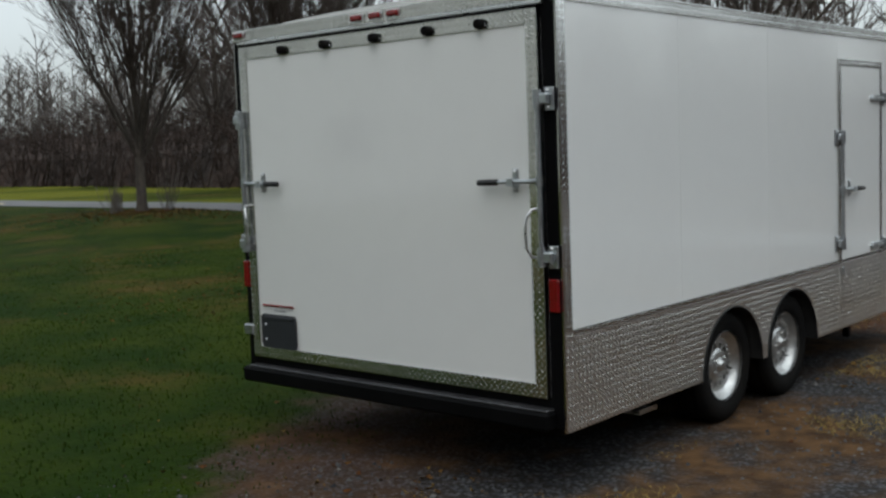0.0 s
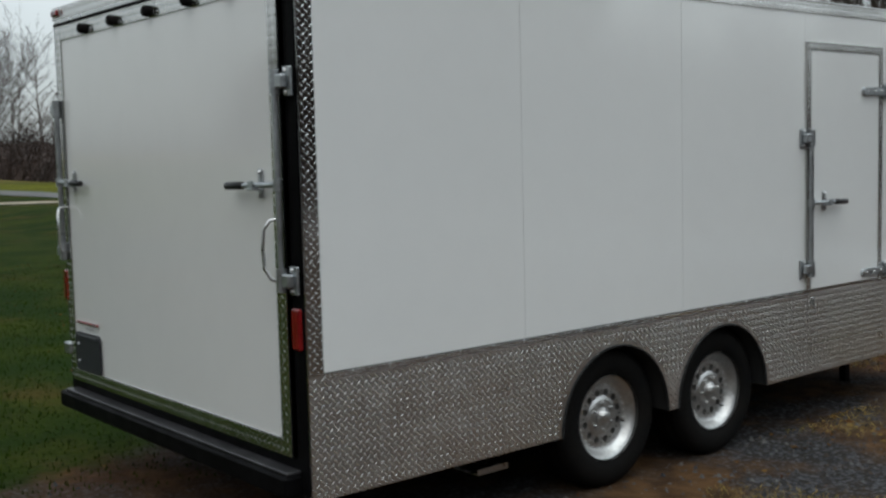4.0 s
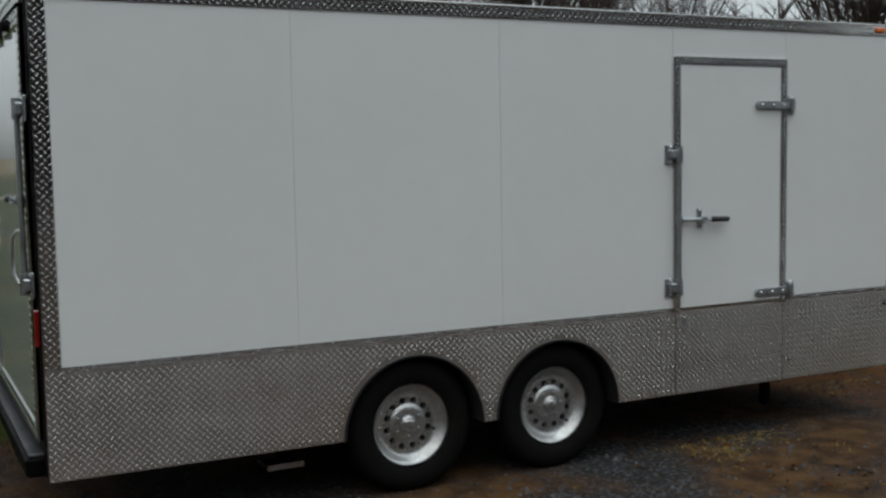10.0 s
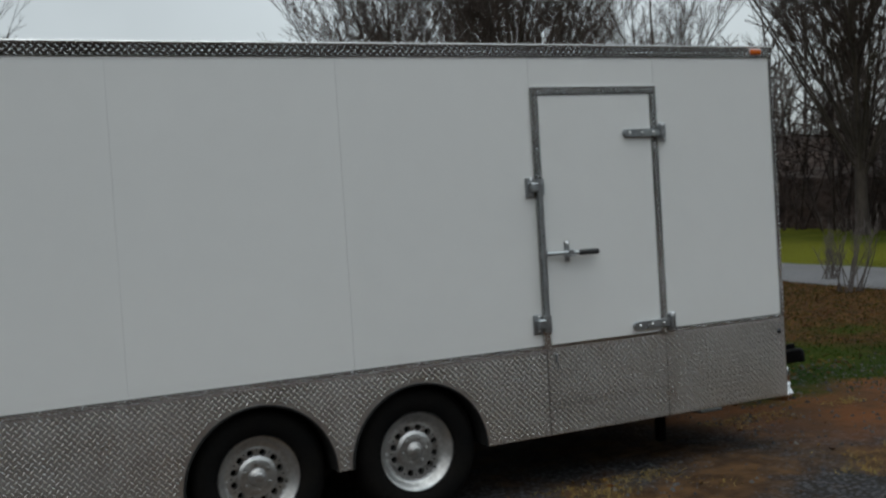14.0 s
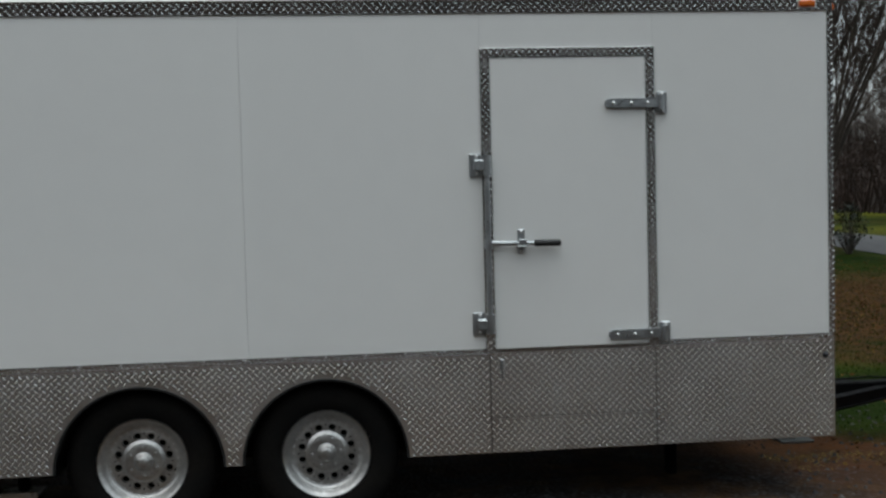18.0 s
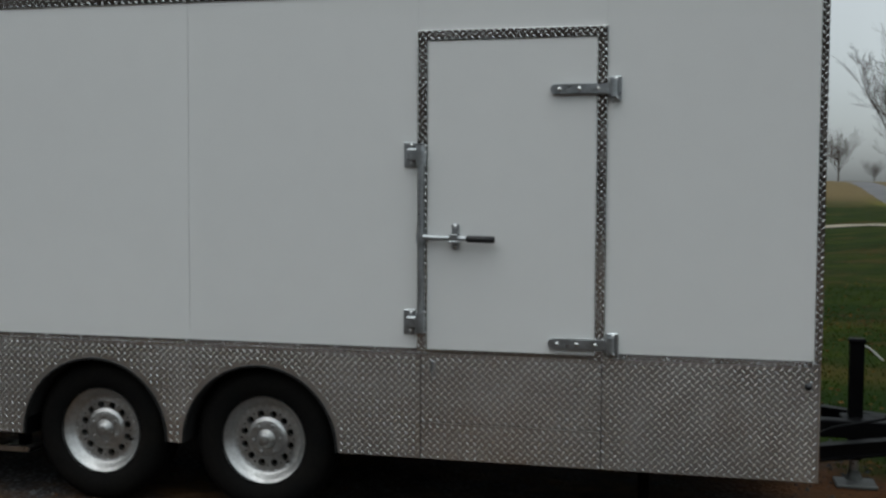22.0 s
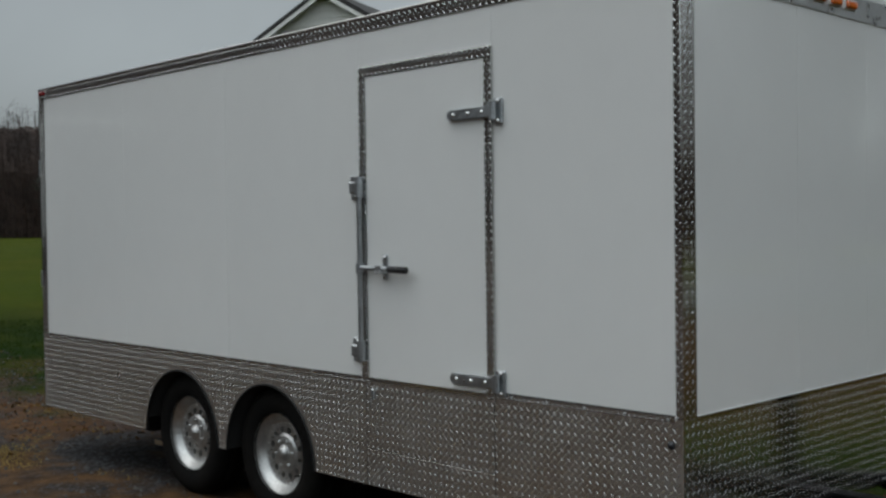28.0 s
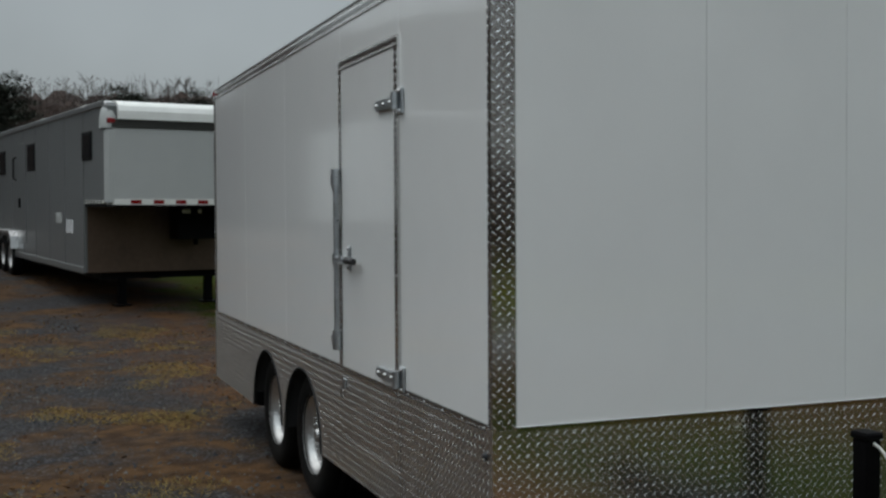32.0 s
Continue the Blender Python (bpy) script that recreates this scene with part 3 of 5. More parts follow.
ribbon("roof_trim", -0.01, LEN + 0.004, TOP - 0.07, TOP, "s", 0.007, M_TRIM, "tread-plate band along the roof edge")
ribbon("roof_trim", -0.004, LEN + 0.004, TOP - 0.07, TOP, "o", 0.007, M_TRIM, "tread-plate band along the roof edge", lug=False)
ribbon("roof_trim", 0.0, WID, TOP - 0.10, TOP, "f", 0.007, M_ALU, "smooth bright band along the front roof edge", lug=False)
P("roof_cove", Geo().tube([(-0.01, -0.004, TOP - 0.004), (LEN + 0.01, -0.004, TOP - 0.004)], 0.007, 8), M_TRIM, "rounded roof edge moulding")

# front wall
for a, c in ((0.06, 0.812), (0.812, 1.42), (1.42, WID - 0.06)):
    P("front_panel", Geo().box(LEN - 0.001, LEN + 0.0022, a + 0.0007, c - 0.0007, SKIRT - 0.01, TOP - 0.09, 0.0009), M_WHITE, "glossy white aluminium front skin")
ribbon("front_skirt", -0.003, WID + 0.003, BOT, SKIRT, "f", 0.004, M_PLATE, "polished tread-plate stone guard")
ribbon("front_skirt_trim", 0.083, WID - 0.083, SKIRT - 0.008, SKIRT + 0.008, "f", 0.007, M_TRIM, "narrow bright edging along the stone guard", lug=False)


def marker(y, x, z, face, material, label):
    g = Geo()
    if face == "s":
        g.box(x - 0.04, x + 0.04, -0.022, -0.006, z - 0.016, z + 0.016, 0.007)
        base = Geo().box(x - 0.046, x + 0.046, -0.010, -0.004, z - 0.021, z + 0.021, 0.002)
    else:
        s = -1 if face == "r" else 1
        g.box(x, x + s * 0.02, y - 0.042, y + 0.042, z - 0.016, z + 0.016, 0.007)
        base = Geo().box(x - s * 0.003, x + s * 0.006, y - 0.048, y + 0.048, z - 0.021, z + 0.021, 0.002)
    b = P("marker_lamp", base, M_ALU, label)
    P("lens", g, material, "", b)


marker(0, 4.945, 2.394, "s", M_AMBER, "amber side marker lamp")
marker(0, 0.06, 2.394, "s", M_RED, "red side marker lamp")
for y in (0.06, 0.98, 1.115, 1.25, WID - 0.06):
    marker(y, LEN + 0.008, 2.385, "f", M_AMBER, "amber front clearance lamp")

# side door with its surround
DX0, DX1, DZ1 = 3.356, 4.188, 2.20
door = P("side_door", Geo().box(DX0 + 0.046, DX1 - 0.044, -0.010, 0.004, SKIRT + 0.004, DZ1 - 0.046, 0.003), M_WHITE, "closed white entry door")
ribbon("door_skirt", 3.376, 4.174, 0.468, SKIRT - 0.012, "s", 0.005, M_SKIRT, "tread-plate lower part of the door", door)
ribbon("door_step", 3.376, 4.174, BOT, 0.464, "s", 0.0035, M_SKIRT, "tread-plate panel below the door", door)
for a, c, d, e in ((DX0, DX0 + 0.046, SKIRT - 0.02, DZ1 - 0.045), (DX1 - 0.044, DX1, SKIRT - 0.02, DZ1 - 0.045), (DX0, DX1, DZ1 - 0.045, DZ1)):
    ribbon("door_trim", a, c, d, e, "s", 0.013, M_TRIM, "tread-plate door surround", door)
P("threshold_strip", Geo().box(DX0 + 0.046, DX1 - 0.044, -0.0115, 0.0, SKIRT - 0.012, SKIRT + 0.0035), M_TRIM, "", door)
P("skirt_gap", Geo().box(3.371, 3.3775, -0.0022, -0.0005, BOT, SKIRT), M_BLACK, "", door)
P("skirt_gap", Geo().box(4.1725, 4.179, -0.0022, -0.0005, BOT, SKIRT), M_BLACK, "", door)
for zc in (1.934, 0.842):
    st = Geo()
    for r, ya, yb in ((0.022, -0.026, -0.013), (0.0185, -0.030, -0.0255)):
        tip = [(3.967 - r * math.sin(math.pi * k / 12), zc - r * math.cos(math.pi * k / 12)) for k in range(13)]
        st.prism(tip + [(4.205, zc + r), (4.205, zc - r)], ya, yb)
    hg = P("hinge", st, M_ZINC, "long galvanised strap hinge")
    P("plate", Geo().box(4.196, 4.246, -0.016, -0.004, zc - 0.052, zc + 0.052, 0.003), M_ZINC, "", hg)
    P("knuckle", Geo().tube([(4.213, -0.032, zc - 0.034), (4.213, -0.032, zc + 0.034)], 0.016, 12), M_ZINC, "", hg)
    for bx, bz in ((4.224, zc - 0.040), (4.224, zc + 0.040), (3.985, zc), (4.07, zc), (4.15, zc)):
        y0 = -0.016 if bx > 4.2 else -0.030
        P("bolt", Geo().lathe([(0.0, y0 - 0.007), (0.006, y0 - 0.006), (0.009, y0)], (bx, 0, bz), 10), M_ALU, "", hg)


def cam_latch(m, flip, z0, z1, zh, reach, label):
    """A cam bar with keepers, bracket and swing handle; local x runs along the wall from the bar, y out of it (negative)."""
    def T(g):
        g.v = [tuple(m @ Vector((v[0] * flip, v[1], v[2]))) for v in g.v]
        return g
    bar = P("cam_latch", T(Geo().tube([(0, -0.032, z0), (0, -0.032, z1)], 0.0125, 12)), M_ZINC, label)
    for z in (z0 + 0.01, z1 - 0.01):
        P("keeper_plate", T(Geo().box(-0.080, -0.026, -0.014, -0.003, z - 0.054, z + 0.054, 0.003)), M_ZINC, "", bar)
        P("keeper", T(Geo().box(-0.062, 0.004, -0.044, -0.014, z - 0.026, z + 0.026, 0.006)), M_ZINC, "", bar)
        P("cam", T(Geo().tube([(0, -0.032, z - 0.045), (0, -0.032, z + 0.045)], 0.021, 12)), M_ZINC, "", bar)
        for s in (-1, 1):
            P("bolt", T(Geo().lathe([(0.0, -0.021), (0.006, -0.020), (0.009, -0.014)], (-0.045, 0, z + s * 0.04), 8)), M_ALU, "", bar)
    arm = Geo().tube([(0.0, -0.034, zh + 0.004), (0.06, -0.036, zh), (0.14, -0.045, zh), (reach - 0.1, -0.05, zh - 0.002)], [0.014, 0.012, 0.011, 0.010], 10)
    arm.tube([(0, -0.034, zh - 0.022), (0, -0.034, zh + 0.022)], 0.019, 12)
    P("handle", T(arm), M_ZINC, "", bar)
    P("grip", T(Geo().tube([(reach - 0.124, -0.049, zh - 0.001), (reach - 0.12, -0.05, zh - 0.001), (reach - 0.004, -0.052, zh - 0.003), (reach, -0.052, zh - 0.003)],
                           [0.011, 0.0155, 0.0155, 0.012], 12)), M_GRIP, "black vinyl grip", bar)
    br = Geo().box(0.140, 0.172, -0.020, -0.012, zh - 0.05, zh + 0.064, 0.0035)
    br.box(0.132, 0.180, -0.066, -0.014, zh - 0.02, zh - 0.010, 0.003).box(0.136, 0.176, -0.064, -0.058, zh - 0.016, zh + 0.018, 0.002)
    P("bracket", T(br), M_ZINC, "", bar)
    for z in (zh - 0.038, zh + 0.05):
        P("bolt", T(Geo().lathe([(0.0, -0.027), (0.006, -0.026), (0.009, -0.020)], (0.156, 0, z), 8)), M_ALU, "", bar)


cam_latch(pose(3.376, 0, 0), 1, 0.905, 1.668, 1.291, 0.337, "galvanised cam bar latch with black grip")
P("hasp", Geo().box(3.420, 3.438, -0.020, -0.005, 0.695, 0.745, 0.004).tube([(3.429, -0.025, 0.70), (3.429, -0.028, 0.675), (3.429, -0.022, 0.655)], 0.004, 8), M_ZINC, "small galvanised latch hook")
P("corner_fitting", Geo().lathe([(0.0, -0.012), (0.006, -0.012), (0.008, -0.007), (0.014, -0.006), (0.016, -0.003)], (LEN - 0.045, -0.003, 0.70), 16), M_DARKPL, "small dark wiring fitting")

# rear frame
RY0, RY1, RZ0, RZ1 = 0.085, REAR - 0.055, 0.466, 2.332
for y0, y1 in ((0.004, 0.078), (REAR - 0.05, REAR + 0.012)):
    P("rear_post", Geo().box(-0.012, 0.05, y0, y1, BOT + 0.02, TOP - 0.07, 0.004), M_BLACK, "black rear door post")
ribbon("rear_header", 0.0, REAR + 0.02, TOP - 0.06, TOP + 0.008, "r", 0.014, M_TRIM, "bright tread-plate header over the rear door")
P("header_strip", Geo().box(-0.030, 0.0, 0.06, REAR - 0.04, TOP - 0.083, TOP - 0.064, 0.003), M_ALU, "slim bright drip strip")
# dark of the gap between header and door, drawn as a proud black strip
P("weather_strip", Geo().box(-0.041, -0.004, 0.08, REAR - 0.05, RZ1 + 0.0005, RZ1 + 0.013, 0.003), M_RUBBER, "black strip standing for the dark gap over the rear door")
P("rear_lintel", Geo().box(-0.006, 0.04, 0.05, REAR - 0.03, TOP - 0.14, TOP - 0.06), M_BLACK, "black gap over the rear door")
for y in (1.02, 1.15, 1.29, REAR - 0.045, 0.06):
    marker(y, -0.014, 2.405, "r", M_RED, "red rear clearance lamp")
ribbon("rear_corner_trim", -0.006, 0.006, BOT, TOP - 0.07, "r", 0.006, M_TRIM, "bright rear corner edge", lug=False)
ribbon("rear_corner_trim", REAR + 0.010, REAR + 0.022, BOT, TOP - 0.07, "r", 0.006, M_TRIM, "bright rear corner edge", lug=False)
ramp_door = P("rear_ramp_door", Geo().box(-0.028, 0.03, RY0, RY1, RZ0, RZ1, 0.004), M_WHITE, "closed white rear ramp door")
for a, c, d, e in ((RY0, RY0 + 0.07, RZ0, RZ1), (RY1 - 0.07, RY1, RZ0, RZ1), (RY0 + 0.07, RY1 - 0.07, RZ0, RZ0 + 0.07), (RY0 + 0.07, RY1 - 0.07, RZ1 - 0.075, RZ1)):
    ribbon("edge_trim", a, c, d, e, "r", 0.033, M_TRIM, "tread-plate edging", ramp_door)
for y in (0.42, 0.765, 1.145, 1.53, 1.885):
    P("rubber_bumper", Geo().lathe([(0.0, -0.066), (0.009, -0.066), (0.011, -0.060), (0.018, -0.070), (0.023, -0.066), (0.0255, -0.056), (0.027, -0.033)], (0, y, 2.285), 20, "x"), M_RUBBER, "round black rubber door bumper", ramp_door)
rear_r = Matrix(((0, 1, 0, -0.022), (1, 0, 0, 0.078), (0, 0, 1, 0), (0, 0, 0, 1)))
rear_l = Matrix(((0, 1, 0, -0.022), (1, 0, 0, REAR - 0.07), (0, 0, 1, 0), (0, 0, 0, 1)))
cam_latch(rear_r, 1, 1.147, 1.913, 1.517, 0.36, "galvanised cam bar latch on the rear door")
cam_latch(rear_l, -1, 1.147, 1.913, 1.52, 0.33, "galvanised cam bar latch on the rear door")
for yb, s in ((0.115, 1), (REAR - 0.09, -1)):
    P("grab_handle", Geo().tube([(-0.033, yb - s * 0.015, 1.39), (-0.075, yb, 1.385), (-0.09, yb + s * 0.02, 1.35), (-0.092, yb + s * 0.03, 1.28), (-0.09, yb + s * 0.024, 1.20), (-0.075, yb + s * 0.004, 1.16), (-0.033, yb - s * 0.012, 1.15)], 0.007, 8), M_ALU, "bright bent rod grab handle", ramp_door)
for y0 in (0.006, REAR - 0.04):
    P("tail_lamp", Geo().box(-0.030, -0.010, y0, y0 + 0.056, 0.89, 1.05, 0.006), M_RED, "tall red tail lamp in the post")
pc = [(1.887 + (0.026 if sy < 0 else 0.280) + 0.026 * math.cos(w), 0.535 + (0.026 if sz < 0 else 0.176) + 0.026 * math.sin(w))
      for sy, sz, w0 in ((1, 1, 0), (-1, 1, 90), (-1, -1, 180), (1, -1, 270)) for w in (radians(w0 + 30 * k) for k in range(4))]
plate = Geo().prism(pc, -0.046, -0.033, "x").box(-0.050, -0.040, 1.91, 2.17, 0.705, 0.728, 0.004)
pl = P("plate_holder", plate, M_DARKPL, "empty black licence plate holder", ramp_door)
for z in (0.585, 0.675):
    P("bolt", Geo().lathe([(0.0, -0.053), (0.006, -0.052), (0.008, -0.046)], (0, 2.15, z), 8, "x"), M_ZINC, "", pl)
P("plate_lamp", Geo().box(-0.042, -0.033, 1.905, 2.18, 0.783, 0.796, 0.003), M_RED, "thin red bar lamp", ramp_door)
P("printed_label", Geo().box(-0.034, -0.033, 1.98, 2.08, 0.758, 0.766), M_TEXT, "small grey printed label", ramp_door)
P("rear_sill", Geo().box(-0.010, 0.30, 0.004, REAR - 0.02, BOT + 0.02, 0.46, 0.004), M_BLACK, "black rear sill")
P("rear_bumper", Geo().box(-0.09, 0.0, 0.05, REAR, 0.318, 0.405, 0.012), M_BLACK, "black rear bumper beam")
P("bumper_lip", Geo().box(-0.075, -0.008, 0.06, REAR - 0.05, 0.405, 0.419, 0.004), mat("scuffed_black_steel", (0.10, 0.10, 0.105), 0.4, 0.6, var=0.4, scale=8, fine=0.3), "worn edge of the bumper beam")
P("side_latch", Geo().box(-0.045, -0.012, REAR - 0.06, REAR + 0.02, 0.60, 0.66, 0.006), M_ZINC, "small galvanised catch on the rear post")
P("underframe", Geo().box(0.1, LEN - 0.05, 0.25, 0.35, 0.28, 0.40, 0.005).box(0.1, LEN - 0.05, WID - 0.35, WID - 0.25, 0.28, 0.40, 0.005).box(0.05, LEN, 0.28, WID - 0.28, 0.36, 0.42), M_BLACK, "black underframe")

# wheels
tyre_prof = [(0.205, -0.085), (0.222, -0.098), (0.26, -0.106), (0.30, -0.104), (0.322, -0.094), (0.337, -0.078), (0.3445, -0.058), (0.3455, -0.035), (0.341, -0.033), (0.341, -0.029),
             (0.3458, -0.027), (0.346, 0.0), (0.3458, 0.027), (0.341, 0.029), (0.341, 0.033), (0.3455, 0.035), (0.3445, 0.058), (0.337, 0.078), (0.322, 0.094), (0.30, 0.104), (0.26, 0.106), (0.222, 0.098), (0.205, 0.085)]
tyre = Geo().lathe(tyre_prof, (0, 0, 0), 56)
tg = Geo()
for k in range(60):
    w = 2 * math.pi * k / 60
    for s in (-1, 1):
        c0, s0 = math.cos(w), math.sin(w)
        c1, s1 = math.cos(w + 0.05), math.sin(w + 0.05)
        c2, s2 = math.cos(w + 0.03), math.sin(w + 0.03)
        tg.add([(0.3475 * c0, s * 0.04, 0.3475 * s0), (0.3475 * c1, s * 0.04, 0.3475 * s1), (0.346 * c1, s * 0.068, 0.346 * s1), (0.346 * c0, s * 0.068, 0.346 * s0),
                (0.325 * c2, s * 0.0955, 0.325 * s2)], [(0, 1, 2, 3), (3, 2, 4)])
rg = Geo().lathe([(0.209, -0.094), (0.211, -0.088), (0.206, -0.082), (0.198, -0.080), (0.194, -0.074), (0.187, -0.070), (0.184, -0.060), (0.178, -0.056), (0.175, -0.050),
                  (0.170, -0.044), (0.162, -0.040), (0.150, -0.038), (0.138, -0.0405)], (0, 0, 0), 56)
NH = 12
for k in range(NH):
    w0 = 2 * math.pi * k / NH
    half = math.pi / NH
    seg, inner, outer, hole = 12, 0.098, 0.138, 0.0177
    ring_in, ring_out = [], []
    for q in range(seg):
        a = 2 * math.pi * q / seg
        ring_in.append((0.120 + hole * math.cos(a), hole * math.sin(a)))
        ca, sa = math.cos(a), math.sin(a)
        lim = 0.120 * math.tan(half)
        s_ = min(0.0195 / abs(ca) if abs(ca) > 1e-6 else 9, lim / abs(sa) if abs(sa) > 1e-6 else 9)
        ring_out.append((0.120 + s_ * ca, s_ * sa))
    vs = []
    for rr, yy in ((ring_out, -0.041), (ring_in, -0.041), (ring_in, -0.005)):
        for u, t_ in rr:
            rad, ang = u, w0 + math.atan2(t_, u)
            rad = math.hypot(u, t_) if rr is not ring_out else u / math.cos(0)
            vs.append((rad * math.cos(ang), yy, rad * math.sin(ang)))
    fs = [(b_ * seg + q, b_ * seg + (q + 1) % seg, (b_ + 1) * seg + (q + 1) % seg, (b_ + 1) * seg + q) for b_ in range(2) for q in range(seg)]
    rg.add(vs, fs)
rg.lathe([(0.141, -0.040), (0.136, -0.0408)], (0, 0, 0), 56)
rg.lathe([(0.104, -0.0407), (0.098, -0.042), (0.092, -0.049), (0.082, -0.052), (0.058, -0.052), (0.040, -0.051)], (0, 0, 0), 40)
cg = Geo().lathe([(0.046, -0.048), (0.045, -0.058), (0.041, -0.063), (0.033, -0.065), (0.031, -0.074), (0.026, -0.079), (0.014, -0.082), (0.0, -0.0825)], (0, 0, 0), 32)
ng = Geo().lathe([(0.0, -0.066), (0.006, -0.0655), (0.008, -0.062), (0.008, -0.050)], (0.068, 0, 0), 6, "y", False)
vg = Geo().tube([(0.150, -0.036, 0.0), (0.146, -0.066, 0.0)], 0.004, 6)
rv = Geo().lathe([(0.0, -0.047), (0.003, -0.0465), (0.0045, -0.038)], (0.156, 0, 0), 6)
bg = Geo().lathe([(0.16, 0.03), (0.0, 0.035)], (0, 0, 0), 20)
me_tr = tg.mesh("tread", M_RUBBER)
me_t, me_r, me_c, me_n = tyre.mesh("wheel", M_RUBBER), rg.mesh("rim", M_RIM, False), cg.mesh("hub_cap", M_RIM), ng.mesh("lug_nut", M_ALU)
me_v, me_b, me_rv = vg.mesh("valve", M_RUBBER), bg.mesh("brake_drum", M_LINER), rv.mesh("rivet", M_ALU)
bm = bmesh.new()
bm.from_mesh(me_r)
bmesh.ops.recalc_face_normals(bm, faces=bm.faces)
bm.to_mesh(me_r)
bm.free()
for hx, yy, turn in ((HUBS[0], 0.146, 0), (HUBS[1], 0.146, 0), (HUBS[0], WID - 0.146, 180), (HUBS[1], WID - 0.146, 180)):
    spin = 17 if hx == HUBS[0] else 44
    wh = P("wheel", me_t, M_RUBBER, "black trailer tyre on a cast aluminium wheel", at=pose(hx, yy, WHEEL_Z, 0, spin, turn))
    P("rim", me_r, M_RIM, "silver rim with a ring of round holes", wh)
    P("tread", me_tr, M_RUBBER, "", wh, kind="stuff")
    P("hub_cap", me_c, M_RIM, "", wh)
    P("brake_drum", me_b, M_LINER, "", wh)
    if yy < 1:
        P("valve", me_v, M_RUBBER, "", wh)
        for k in range(6):
            P("lug_nut", me_n, M_ALU, "", wh, pose(0, 0, 0, 0, k * 60 + 10, 0))
        for k in range(28):
            P("rivet", me_rv, M_ALU, "", wh, pose(0, 0, 0, 0, (k + 0.5) * 360 / 28, 0))
for hx in HUBS:
    P("axle", Geo().tube([(hx, 0.2, WHEEL_Z - 0.02), (hx, WID - 0.2, WHEEL_Z - 0.02)], 0.035, 10), M_BLACK, "black axle tube")
    for s, (y0, y1) in ((1, (0.002, 0.27)), (-1, (WID - 0.27, WID - 0.004))):
        lin = Geo()
        vs, fs = [], []
        for k in range(29):
            w = math.pi * k / 28
            for r, y in ((ARCH - 0.004, y0), (ARCH - 0.004, y1), (ARCH + 0.002, y0)):
                vs.append((hx + r * math.cos(w), y, BOT + r * math.sin(w)))
        fs = [(k * 3 + a, k * 3 + (a + 1) % 3, k * 3 + 3 + (a + 1) % 3, k * 3 + 3 + a) for k in range(28) for a in range(3)]
        lin.add(vs, fs, True)
        lin.box(hx - ARCH, hx + ARCH, y1 - 0.004 if s > 0 else y0, y1 if s > 0 else y0 + 0.004, 0.30, 0.70)
        P("wheel_well", lin, M_LINER, "dark wheel well liner")
    lip = [(hx + (ARCH - 0.006) * math.cos(math.pi * k / 28), -0.004, BOT + (ARCH - 0.006) * math.sin(math.pi * k / 28)) for k in range(29)]
    P("arch_edging", Geo().tube(lip, 0.007, 6), M_LINER, "black arch edging")
P("mud_flap", Geo().box(HUBS[0] - ARCH - 0.006, HUBS[0] - ARCH + 0.012, 0.01, 0.24, 0.29, 0.40, 0.003).box(HUBS[0] - ARCH - 0.11, HUBS[0] - ARCH + 0.01, 0.03, 0.2, 0.285, 0.297, 0.003), M_BLACK, "black fender end plate")

# tongue, coupler, jacks
for y0 in (0.36, WID - 0.36):
    s = 1 if y0 < 1 else -1
    a, c = Vector((4.6, WID / 2 - s * 0.84, 0)), Vector((5.95, WID / 2 - s * 0.03, 0))
    d = (c - a).normalized()
    nrm = Vector((-d.y, d.x, 0)) * 0.032
    g = Geo()
    prof = [(-1, 0.255), (1, 0.255), (1, 0.265), (0.5, 0.268), (0.5, 0.317), (1, 0.32), (1, 0.33), (-1, 0.33), (-1, 0.32), (-0.5, 0.317), (-0.5, 0.268), (-1, 0.265)]
    vs = [(p.x + nrm.x * k, p.y + nrm.y * k, z) for p in (a, c) for k, z in prof]
    g.add(vs, [tuple(range(12))[::-1], tuple(range(12, 24))] + [(i, (i + 1) % 12, 12 + (i + 1) % 12, 12 + i) for i in range(12)])
    P("tongue_beam", g, M_BLACK, "black steel A-frame tongue beam")
P("tongue_beam", Geo().box(4.6, 6.1, WID / 2 - 0.045, WID / 2 + 0.045, 0.262, 0.35, 0.006), M_BLACK, "black steel centre tongue beam")
P("jack_plate", Geo().box(5.3, 5.52, WID / 2 + 0.046, WID / 2 + 0.21, 0.330, 0.344, 0.004), M_BLACK, "black jack mounting plate")
cp = Geo().box(6.02, 6.22, WID / 2 - 0.06, WID / 2 + 0.06, 0.262, 0.365, 0.012).lathe([(0.0, 0.10), (0.03, 0.095), (0.05, 0.07), (0.055, 0.0)], (6.23, WID / 2, 0.262), 20, "z")
cp.box(6.08, 6.2, WID / 2 - 0.015, WID / 2 + 0.015, 0.36, 0.40, 0.005)
P("coupler", cp, M_BLACK, "black ball coupler")
jack = P("tongue_jack", Geo().box(5.335, 5.405, 1.216, 1.280, 0.12, 0.725, 0.005), M_BLACK, "black square tongue jack post")
P("cap", Geo().box(5.328, 5.412, 1.210, 1.286, 0.725, 0.750, 0.006), M_BLACK, "", jack)
P("inner_tube", Geo().tube([(5.37, 1.248, 0.02), (5.37, 1.248, 0.14)], 0.024, 12), M_ZINC, "", jack)
P("foot_pad", Geo().box(5.27, 5.47, 1.09, 1.27, 0.0, 0.018, 0.004).lathe([(0.05, 0.0), (0.03, 0.03), (0.026, 0.05)], (5.37, 1.248, 0.015), 12, "z"), M_POST, "dull galvanised foot pad", jack)
